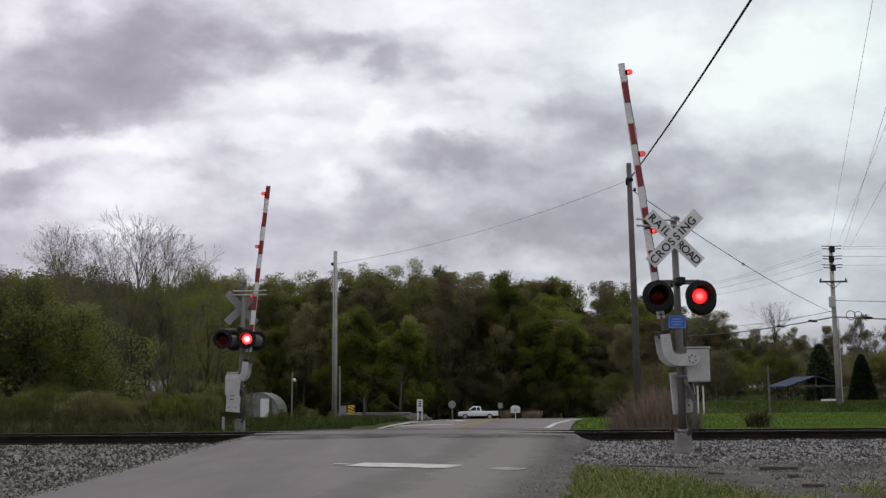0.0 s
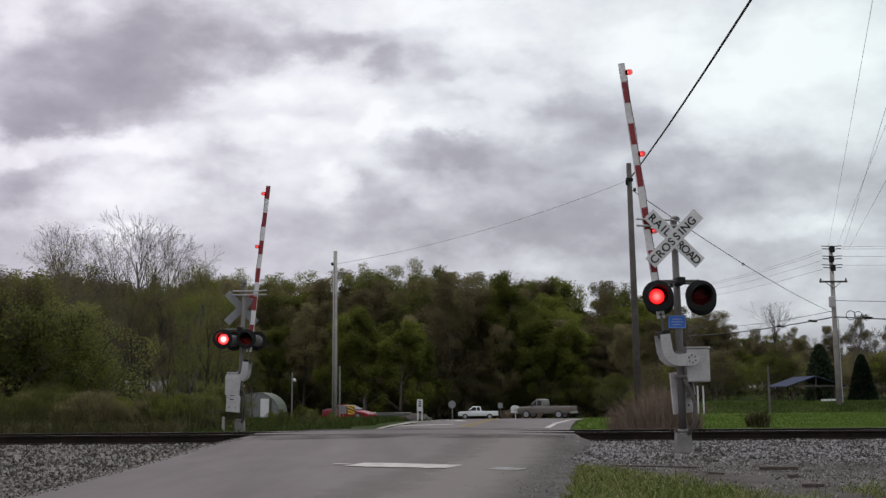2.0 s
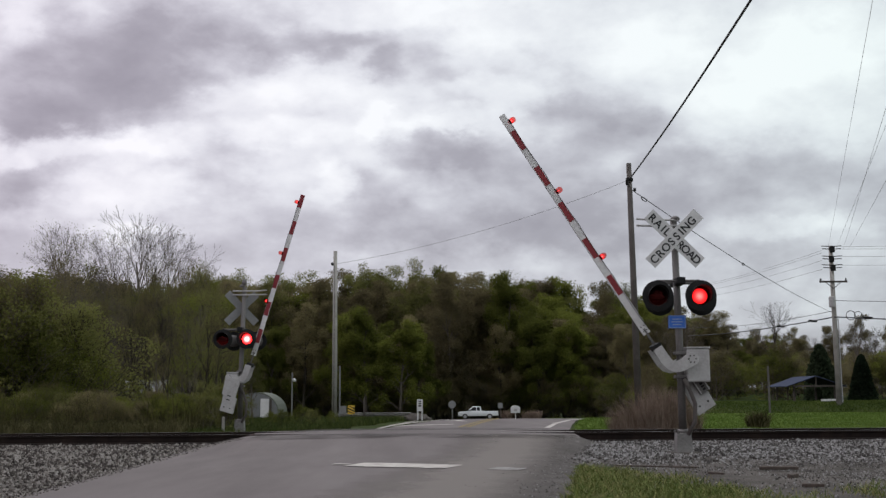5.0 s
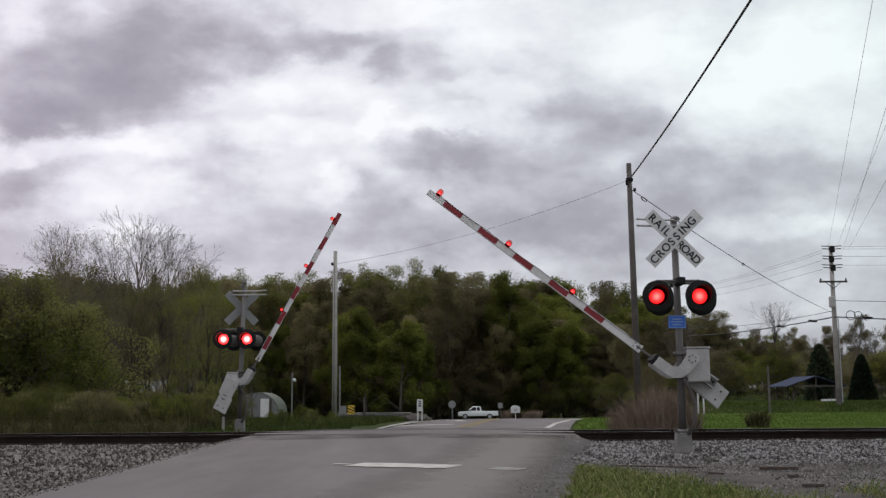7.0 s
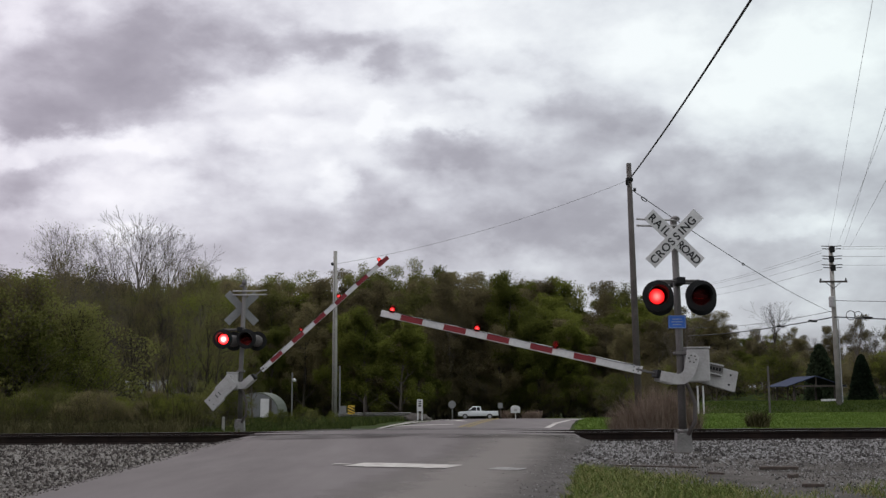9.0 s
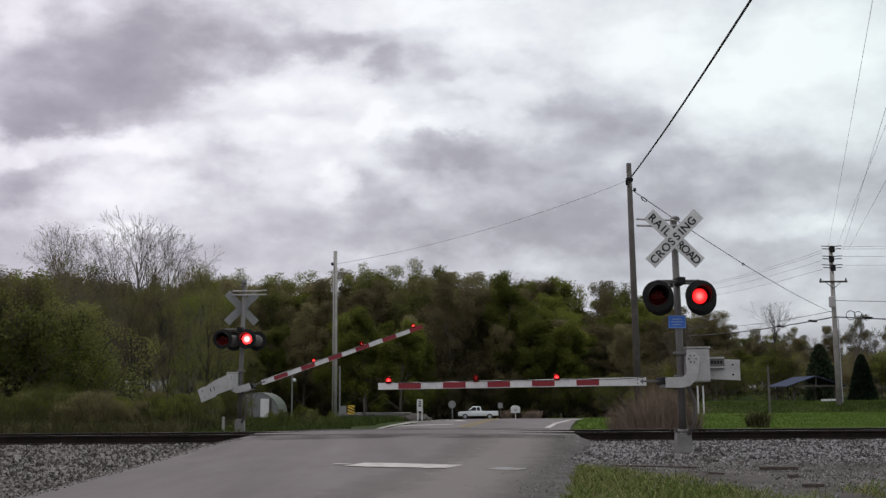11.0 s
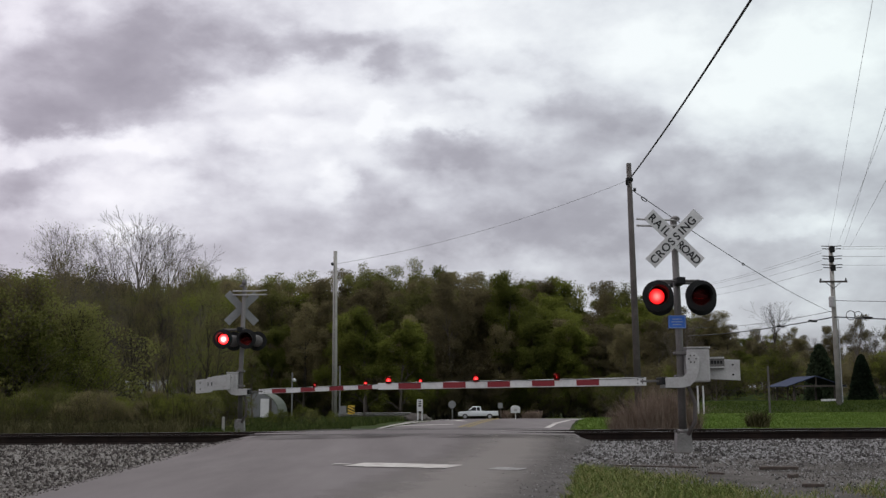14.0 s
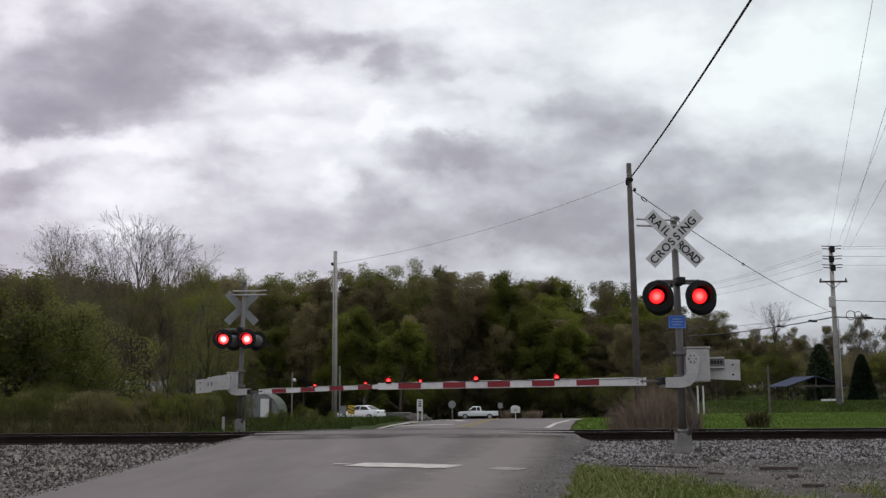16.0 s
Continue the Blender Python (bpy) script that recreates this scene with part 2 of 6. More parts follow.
BULB_ARM = lamp_glow("lit_arm_lamp", 0.05, (1.0, 0.40, 0.42), 1.7)
WHITE_CAR = material("white_car_paint", [(0.62, 0.63, 0.64), (0.72, 0.73, 0.74)], 0.8, 0.3)
PALE_CAR = material("pale_silver_car_paint", [(0.56, 0.57, 0.575), (0.64, 0.65, 0.655)], 0.8, 0.35)
RED_CAR = material("red_car_paint", [(0.1488, 0.0037, 0.0112), (0.1984, 0.0056, 0.0161)], 0.8, 0.3)
SILVER_CAR = material("silver_car_paint", [(0.1054, 0.0992, 0.0837), (0.1426, 0.1333, 0.1147)], 0.8, 0.4, 0.2)
GLASS = material("dark_car_glass", [(0.006, 0.007, 0.008), (0.015, 0.017, 0.018)], 0.8, 0.2, spec=0.3)
TYRE = material("black_rubber", [(0.012, 0.012, 0.012), (0.025, 0.025, 0.025)], 5, 0.85)
RIM = material("alloy_rim", [(0.35, 0.35, 0.36), (0.5, 0.5, 0.51)], 5, 0.35, 0.8)
ROOF_BLUE = material("blue_metal_roof", [(0.0202, 0.0259, 0.0468), (0.036, 0.0446, 0.0792)], 1.5, 0.9, spec=0.15)
SHED_METAL = material("pale_shed_siding", [(0.09, 0.093, 0.093), (0.144, 0.147, 0.147)], 1.5, 0.6)
SHED_ROOF = material("mossy_grey_roof", [(0.0525, 0.0585, 0.045), (0.0975, 0.105, 0.0825)], 1.5, 0.8)
DARK_WOOD = material("dark_timber", [(0.03, 0.025, 0.02), (0.07, 0.055, 0.045)], 2, 0.8)
YELLOW = material("yellow_sign_face", [(0.55, 0.34, 0.02), (0.65, 0.42, 0.03)], 4, 0.5)


# ---------------------------------------------------------------- mesh helpers
def finish(bm, name, mat, smooth=False):
    me = bpy.data.meshes.new(name)
    bmesh.ops.recalc_face_normals(bm, faces=bm.faces)
    if smooth:
        for f in bm.faces:
            f.smooth = True
    bm.to_mesh(me)
    bm.free()
    me.materials.append(mat)
    return me


def part(name, bm, mat, parent, label="", m=None, smooth=False):
    me = bm if isinstance(bm, bpy.types.Mesh) else finish(bm, name, mat, smooth)
    ob = new(name, me)
    ob.parent = parent
    if m is not None:
        ob.matrix_basis = m
    return tagged(ob, label)


def thing(name, bm, mat, label, category, group="", kind="", m=None, smooth=False):
    me = bm if isinstance(bm, bpy.types.Mesh) else finish(bm, name, mat, smooth)
    ob = new(name, me)
    if m is not None:
        ob.matrix_basis = m
    return tagged(ob, label, category, group, kind)


def root(name, m, label, category, group="", kind=""):
    ob = new(name)
    ob.empty_display_size = 0.2
    ob.matrix_basis = m
    return tagged(ob, label, category, group, kind)


def box(sx, sy, sz, at=(0, 0, 0), bevel=0.0, bm=None, m=None):
    """A box about at; bevelled where asked."""
    b = bmesh.new()
    bmesh.ops.create_cube(b, size=1.0, matrix=Matrix.Diagonal((sx, sy, sz, 1)))
    if bevel:
        bmesh.ops.bevel(b, geom=b.edges[:], offset=bevel, segments=2, affect="EDGES", profile=0.6)
    bmesh.ops.transform(b, matrix=Matrix.Translation(at) @ (m or Matrix()), verts=b.verts)
    return merge(bm, b)


def merge(bm, b):
    if bm is None:
        return b
    me = bpy.data.meshes.new("tmp")
    b.to_mesh(me)
    b.free()
    bm.from_mesh(me)
    bpy.data.meshes.remove(me)
    return bm


def tube(points, radii, sides=10, bm=None, caps=True):
    """A swept tube through points; radii one number or one each."""
    b = bmesh.new() if bm is None else bm
    pts = [Vector(p) for p in points]
    if isinstance(radii, (int, float)):
        radii = [radii] * len(pts)
    rings, side = [], None
    for i, p in enumerate(pts):
        d = (pts[min(i + 1, len(pts) - 1)] - pts[max(i - 1, 0)]).normalized()
        if side is None:
            side = d.cross(Vector((0.31, 0.17, 0.93) if abs(d.z) < 0.9 else (1, 0, 0))).normalized()
        side = (side - d * side.dot(d)).normalized()
        up = d.cross(side)
        rings.append([b.verts.new(p + (side * math.cos(a) + up * math.sin(a)) * radii[i]) for a in [2 * math.pi * k / sides for k in range(sides)]])
    for r0, r1 in zip(rings, rings[1:]):
        for k in range(sides):
            b.faces.new((r0[k], r0[(k + 1) % sides], r1[(k + 1) % sides], r1[k]))
    if caps:
        b.faces.new(rings[0][::-1])
        b.faces.new(rings[-1])
    return b


def lathe(profile, sides=24, m=None, bm=None, caps=True):
    """Turned about z: profile of (radius, height)."""
    b = bmesh.new()
    rings = []
    for r, h in profile:
        rings.append([b.verts.new((r * math.cos(2 * math.pi * k / sides), r * math.sin(2 * math.pi * k / sides), h)) for k in range(sides)])
    for r0, r1 in zip(rings, rings[1:]):
        for k in range(sides):
            b.faces.new((r0[k], r0[(k + 1) % sides], r1[(k + 1) % sides], r1[k]))
    if caps:
        b.faces.new(rings[0][::-1])
        b.faces.new(rings[-1])
    if m is not None:
        bmesh.ops.transform(b, matrix=m, verts=b.verts)
    return merge(bm, b)


def plate(outline, depth, m=None, bm=None, bevel=0.0):
    """A plate with that outline in x and z, centred on y = 0."""
    b = bmesh.new()
    f = b.faces.new([b.verts.new((x, -depth / 2, z)) for x, z in outline])
    ext = bmesh.ops.extrude_face_region(b, geom=[f])
    bmesh.ops.translate(b, vec=(0, depth, 0), verts=[v for v in ext["geom"] if isinstance(v, bmesh.types.BMVert)])
    if bevel:
        bmesh.ops.bevel(b, geom=b.edges[:], offset=bevel, segments=1, affect="EDGES")
    if m is not None:
        bmesh.ops.transform(b, matrix=m, verts=b.verts)
    return merge(bm, b)


def smooth01(a, b, v):
    t = min(1.0, max(0.0, (v - a) / (b - a)))
    return t * t * (3 - 2 * t)


# ---------------------------------------------------------------- the ground
def land(x, y):
    """Height of the ground: level by the track, falling away beyond, with a grass bank past the side road."""
    fall = -0.0222 * max(0.0, min(y, 200) - 43) + 0.10 * max(0.0, y - 200) * (y < 420) + 22.0 * (y >= 420)
    start = 81.0 - 0.25 * max(0.0, min(14.0, x - 20.0))
    right = -0.035 * smooth01(34, 50, y) - 0.885 * smooth01(54, 73, y) - 0.30 * smooth01(73, 79, y) + 1.40 * smooth01(start, start + 8.0 + 2.0 * (x < 20), y) + 1.6 * smooth01(125, 200, y)
    w = smooth01(4, 14, x - 0.22 * max(0, y - 48))
    bump = 0.05 * noise.noise((x * 0.35, y * 0.35, 2.0)) * smooth01(26, 34, y) * (1 - smooth01(180, 200, y)) * smooth01(6, 12, abs(x - 1))
    return fall * (1 - w) + right * w + bump


def road_axis(y):
    return -1.36 + 0.13 * (y - 14.4) + 0.0009 * max(0, y - 30) ** 2


def make_ground():
    b = bmesh.new()
    xs = sorted(set([-2500, -1200, -600, -300, -150, -90] + list(range(-60, 61, 2)) + [90, 150, 300, 600, 1200, 2500]))
    ys = sorted(set([-2500, -800, -200, -60, -20] + list(range(-8, 200, 2)) + [220, 300, 500, 1000, 2500]))
    grid = [[b.verts.new((x, y, land(x, min(y, 400)) - 0.03)) for x in xs] for y in ys]
    for r0, r1 in zip(grid, grid[1:]):
        for i in range(len(xs) - 1):
            b.faces.new((r0[i], r0[i + 1], r1[i + 1], r1[i]))
    return thing("ground", b, SOIL, "rough green turf and bare soil beside the railway", "ground", kind="structure", smooth=True)


def ribbon(sections, lift):
    """A strip from sections of (left, right): each a list of points across."""
    b = bmesh.new()
    rows = [[b.verts.new((x, y, z + lift)) for x, y, z in sec] for sec in sections]
    for r0, r1 in zip(rows, rows[1:]):
        for i in range(len(r0) - 1):
            b.faces.new((r0[i], r0[i + 1], r1[i + 1], r1[i]))
    return b


def hump(y):
    """The road climbs to the height of the rails at the crossing."""
    return 0.195 * smooth01(17.0, 21.2, y) * (1 - smooth01(23.6, 27.5, y))


def road_left(y):
    if y < 22:
        return -3.85 - (0.40 + 0.045 * (y - 11)) * (1 - smooth01(17.0, 21.4, y))
    return -3.85 - 0.55 * smooth01(22, 25, y) + (road_axis(y) - 2.75 + 4.4) * smooth01(25, 33, y)


def road_right(y):
    near = 0.98 + 0.148 * (y - 10.7)
    if y < 22:
        return near
    return road_axis(y) + 2.65 + (0.98 + 0.148 * 11.3 - road_axis(22) - 2.65) * (1 - smooth01(22, 26, y))


def road_edge(y):
    """Where the asphalt ends."""
    return road_right(y)


def make_roads():
    secs = []
    y = -6.0
    while y < 74:
        l, r = road_left(y), road_edge(y)
        if y > 50:
            l, r = l - 0.02 * (y - 50) ** 1.6, r + 0.02 * (y - 50) ** 1.6
        top = [(l + (r - l) * i / 12, y, hump(y) + land(l + (r - l) * i / 12, y) - 0.04 * ((i - 6) / 6) ** 2) for i in range(13)]
        rag = 0.05 * noise.noise((y * 2.1, 0, 0)) + 0.03 * noise.noise((y * 7, 0, 3))
        skirt = 0.12 + 1.2 * hump(y)
        secs.append([(l - skirt + rag, y, land(l, y) - 0.06)] + top + [(r + (skirt if y > 21.2 else 0.10) + rag, y, land(r, y) - 0.06 if y > 21.2 else top[-1][2] - 0.03)])
        y += 0.2 if y < 30 else 1.5
    road = thing("road", ribbon(secs, 0.04), ASPHALT, "worn grey asphalt road leading over the level crossing", "road", kind="structure", smooth=True)
    # the crossing road behind, falling away to the left
    secs = []
    way = [(140, 36), (48, 65.3), (25.4, 75.6), (1.4, 88.6), (-8.1, 93.7), (-29, 105), (-109, 147.6)]
    pts = []
    for (x0, y0), (x1, y1) in zip(way, way[1:]):
        pts += [(x0 + (x1 - x0) * k / 8, y0 + (y1 - y0) * k / 8) for k in range(12)]
    for (x0, y0), (x1, y1) in zip(pts, pts[1:]):
        d = Vector((x1 - x0, y1 - y0)).normalized()
        n = Vector((-d.y, d.x))
        secs.append([(x0 + n.x * s, y0 + n.y * s, land(x0 + n.x * s, y0 + n.y * s)) for s in (3.6, 1.8, 0, -1.8, -3.6)])
    thing("road", ribbon(secs, 0.035), ASPHALT, "grey asphalt side road crossing behind the railway", "road", kind="structure", smooth=True)
    return road


# ---------------------------------------------------------------- the railway
RAIL_Y = (21.6, 23.04)


def make_track():
    track = root("railway_track", pose(0, 0, 0), "single railway track of rusted rails on dark wooden ties", "railway track", kind="structure")

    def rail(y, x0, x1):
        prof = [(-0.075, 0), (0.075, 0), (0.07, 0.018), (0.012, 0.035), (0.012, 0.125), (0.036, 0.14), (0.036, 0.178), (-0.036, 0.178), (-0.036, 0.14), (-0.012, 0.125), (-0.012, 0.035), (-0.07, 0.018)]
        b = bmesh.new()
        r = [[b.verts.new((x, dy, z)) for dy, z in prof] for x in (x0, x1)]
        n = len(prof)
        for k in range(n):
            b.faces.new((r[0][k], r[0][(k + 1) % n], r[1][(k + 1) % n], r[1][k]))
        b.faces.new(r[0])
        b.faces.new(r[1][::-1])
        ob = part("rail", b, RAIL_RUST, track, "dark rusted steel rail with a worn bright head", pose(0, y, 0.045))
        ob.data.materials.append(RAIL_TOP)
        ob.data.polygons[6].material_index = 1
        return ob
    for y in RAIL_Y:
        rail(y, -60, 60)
    rng = random.Random(3)
    tie = finish(box(0.23, 2.6, 0.18, (0, 0, 0), 0.012), "tie", TIE)
    x = -16.0
    while x < 16:
        x += 0.52
        if road_left(21.6) + 0.1 < x < road_right(21.6) - 0.1:
            continue
        part("tie", tie, TIE, track, "", pose(x + rng.uniform(-0.04, 0.04), 22.3 + rng.uniform(-0.08, 0.08), -0.048, 0, 0, rng.uniform(-2, 2)))
    # rubber and asphalt strips between the rails at the crossing
    for y0, y1 in ((20.95, 21.53), (21.70, 22.96), (23.12, 23.75)):
        x0, x1 = road_left(21.6) + 0.1, road_right(21.6) - 0.1
        part("crossing_panel", box(x1 - x0, y1 - y0, 0.12, ((x0 + x1) / 2, (y0 + y1) / 2, 0.128), 0.01), PATCH, track, "dark worn asphalt crossing panel")


def grassy(x, y):
    """How far the near verge is grown over."""
    edge = 2.95 - 0.2 * (y - 10) - 0.06 * max(0.0, y - 12) ** 2
    patch = smooth01(0.0, 0.6, noise.noise((x * 1.1, y * 1.1, 5)) + 0.35) * smooth01(3.7, 4.3, x) * smooth01(11.3, 10.6, y)
    wild = 0.6 * noise.noise((x * 1.3, y * 1.0, 7)) + 0.45 * noise.noise((x * 4.1, y * 2.6, 3))
    turf = smooth01(-0.55, 0.65, min(edge - x, 0.8 * (14.2 - y)) + wild)
    return max(turf, patch) * (x > road_right(min(y, 22)) + 0.24 + 0.12 * noise.noise((x * 3, y * 3, 2)))


def make_ballast():
    """The stone bed as one sheet, and loose stones that lie on it."""
    def top(x, y):
        lo = 0.025 * smooth01(17.2, 20.6, y) * (1 - smooth01(24.0, 26.5, y))
        return lo + 0.02 * noise.noise((x * 0.7, y * 0.7, 0))
    for name, x0, x1 in (("left", -62, -4.0), ("right", 2.2, 62)):
        secs = []
        near = 8.0 if name == "left" else 9.0
        k = 0
        while k <= 40:
            y = near + (27 - near) * k / 40
            row = []
            for i in range(80):
                u = i / 79
                e = road_left(min(y, 22)) - 0.05 if name == "left" else road_right(min(y, 22)) + 0.05
                x = e + ((x0 if name == "left" else x1) - e) * u ** 2.2
                row.append((x, y, top(x, y)))
            secs.append(row)
            k += 1
        thing("ballast_bed", ribbon(secs, 0.0), GRAVEL_BED, "grey crushed stone bed under the railway track", "ballast", kind="structure", smooth=True)
    rng = random.Random(4)
    heaps = {True: ([], []), False: ([], [])}

    def stone(x, y, z, s):
        verts, faces = heaps[x > -2.0]
        k = len(verts)
        pts = [(1, 0, 0), (-1, 0, 0), (0, 1, 0), (0, -1, 0), (0, 0, 1), (0, 0, -1)]
        e = Euler((rng.random() * 6, rng.random() * 6, rng.random() * 6)).to_matrix()
        sx = Vector((s * rng.uniform(0.7, 1.4), s * rng.uniform(0.6, 1.1), s * rng.uniform(0.5, 0.9)))
        for p in pts:
            q = e @ Vector((p[0] * sx.x * rng.uniform(0.7, 1.2), p[1] * sx.y * rng.uniform(0.7, 1.2), p[2] * sx.z))
            verts.append((x + q.x, y + q.y, z + q.z))
        for f in ((0, 2, 4), (2, 1, 4), (1, 3, 4), (3, 0, 4), (2, 0, 5), (1, 2, 5), (3, 1, 5), (0, 3, 5)):
            faces.append(tuple(k + i for i in f))
    for _ in range(165000):
        y = 9.5 + 14.5 * rng.random() ** 0.8
        x = rng.uniform(-13, 13)
        if road_left(min(y, 22)) - 0.0 < x < road_right(min(y, 22)) + 0.1:
            continue
        if abs(x) > 0.47 * y + 1:
            continue
        dense = 0.96 if y > 17 else 0.96 - 0.25 * smooth01(17, 14, y) if x > 0 else 0.96 - 0.2 * smooth01(15.5, 12.5, y)
        if rng.random() > dense + (0.6 * noise.noise((x * 0.6, y * 0.6, 4)) + 0.4 * noise.noise((x * 1.9, y * 1.9, 8))) * (1 - smooth01(16.5, 18.5, y)) - 0.35 * smooth01(5.2, 3.6, x) * smooth01(18.6, 16.8, y) * (x > 0):
            continue
        if grassy(x, y) > 0.6:
            continue
        big = 0.45 + 0.70 * smooth01(14.0, 17.0, y) if x > 0 else 0.8 + 0.35 * smooth01(12.0, 15.0, y)
        stone(x, y, top(x, y) + 0.004, (0.012 + 0.028 * rng.random() ** 1.8) * big)
    for _ in range(1900):
        y = 9.5 + 11.3 * rng.random()
        r = road_right(y)
        x = r - 0.9 + 1.2 * rng.random()
        if rng.random() > 0.02 + 0.98 * smooth01(-0.55, 0.15, x - r):
            continue
        stone(x, y, surface(x, y) + 0.046 if x < r else 0.4 * hump(y) + 0.01, rng.uniform(0.004, 0.011))
    for _ in range(1500):
        y = 9.5 + 11 * rng.random()
        x = road_left(y) + 0.22 * rng.random() ** 2.0
        stone(x, y, hump(y) + 0.005, rng.uniform(0.006, 0.018))
    for grey, mat, label in ((True, STONE, "loose grey and white crushed stones on the track bed"), (False, STONE_RUSTY, "loose brown and grey crushed stones on the track bed")):
        me = bpy.data.meshes.new("ballast_stones")
        me.from_pydata(heaps[grey][0], [], heaps[grey][1])
        me.materials.append(mat)
        tagged(new("ballast_stones", me), label, "ballast", kind="stuff")


# ---------------------------------------------------------------- the crossing signals
ARM_LENGTH = 5.10


def make_lamp(parent, at, back, pale=False):
    """A flashing lamp: a round black board, hood and housing, red lens and a disc that turns to and fro."""
    turn = pose(*at, 0, 0, 180 if back else 0)
    face = lathe([(0.15, -0.012), (0.255, -0.012), (0.255, 0.0), (0.165, 0.012), (0.15, 0.0), (0.15, -0.012)], 32, pose(0, 0, 0, 90, 0, 0), caps=False)
    head = part("lamp_head", face, BLACK, parent, "round black backing board", turn)
    deep = 0.66 if back else 1.0
    body = lathe([(r, h * deep) for r, h in [(0.155, -0.01), (0.155, -0.17), (0.13, -0.22), (0.05, -0.235), (0.001, -0.235)]], 24, pose(0, 0, 0, 90, 0, 0), caps=False)
    part("housing", body, MAST if pale else DEEP, head, "", smooth=True)
    hood = bmesh.new()
    n = 22
    for r in (0.162, 0.168):
        rows = []
        for k in range(n + 1):
            a = radians(-45 + 270 * k / n)
            deep = 0.17 * smooth01(-0.7, 1.0, math.sin(a)) + 0.02
            rows.append((hood.verts.new((r * math.cos(a), 0.0, r * math.sin(a))), hood.verts.new((r * math.cos(a), -deep, r * math.sin(a)))))
        for (a0, b0), (a1, b1) in zip(rows, rows[1:]):
            hood.faces.new((a0, a1, b1, b0))
    part("hood", hood, BLACK, head, "", smooth=True)
    part("lens", lathe([(0.15, 0.0), (0.12, 0.02), (0.06, 0.032), (0.001, 0.036)], 28, pose(0, -0.002, 0, 90, 0, 0), caps=False), LENS, head, "domed red lens", smooth=True)
    return head


def make_disc(head, far):
    """The lamp's disc: its face glows, its back is black; it turns face down when the lamp goes out."""
    me = finish(lathe([(0.124, -0.002), (0.129, 0.0), (0.124, 0.002)], 24, pose(0, 0, 0, 90, 0, 0)), "lamp_disc", BULB_HOT if far else BULB)
    me.materials.append(BLACK)
    for f in me.polygons:
        f.material_index = 0 if f.normal.y < -0.5 else 1
    return part("lamp_disc", me, None, head, "glowing red lamp disc", pose(0, 0.10, 0))


def crossbuck(parent, x, y, z, flip):
    """Two white blades crossed at right angles, with black letters on the face."""
    for words, turn, dy in (("RAIL ROAD", -45, 0.0), ("CROSSING", 45, -0.02)):
        m = pose(x, y, z, 0, 0, 22 if flip else 0) @ pose(0, dy, 0) @ pose(0, 0, 0, 0, 0, 180 if flip else 0) @ pose(0, 0, 0, 0, -turn, 0)
        blade = part("crossbuck_blade", box(1.10 if flip else 1.17, 0.012, 0.20 if flip else 0.225, bevel=0.004), SIGN_BACK if flip else SIGN_W, parent, "white sign blade with black letters", m)
        if not flip:
            letters(blade, words)


def letters(blade, words):
    gaps = {"RAIL ROAD": [-0.49, -0.355, -0.24, -0.155, None, 0.145, 0.26, 0.385, 0.50], "CROSSING": [-0.49, -0.355, -0.21, -0.077, 0.048, 0.154, 0.26, 0.405]}[words]
    for ch, x in zip(words, gaps):
        if x is None:
            continue
        cu = bpy.data.curves.new("glyph", "FONT")
        cu.body, cu.size, cu.align_x, cu.extrude, cu.offset = ch, 0.185, "CENTER", 0.0015, 0.004
        tmp = new("glyph", cu)
        me = bpy.data.meshes.new_from_object(tmp.evaluated_get(bpy.context.evaluated_depsgraph_get()))
        bpy.data.objects.remove(tmp)
        me.materials.clear()
        me.materials.append(LETTER)
        part("letter", me, LETTER, blade, "", pose(x, -0.0085, -0.066, 90, 0, 0))


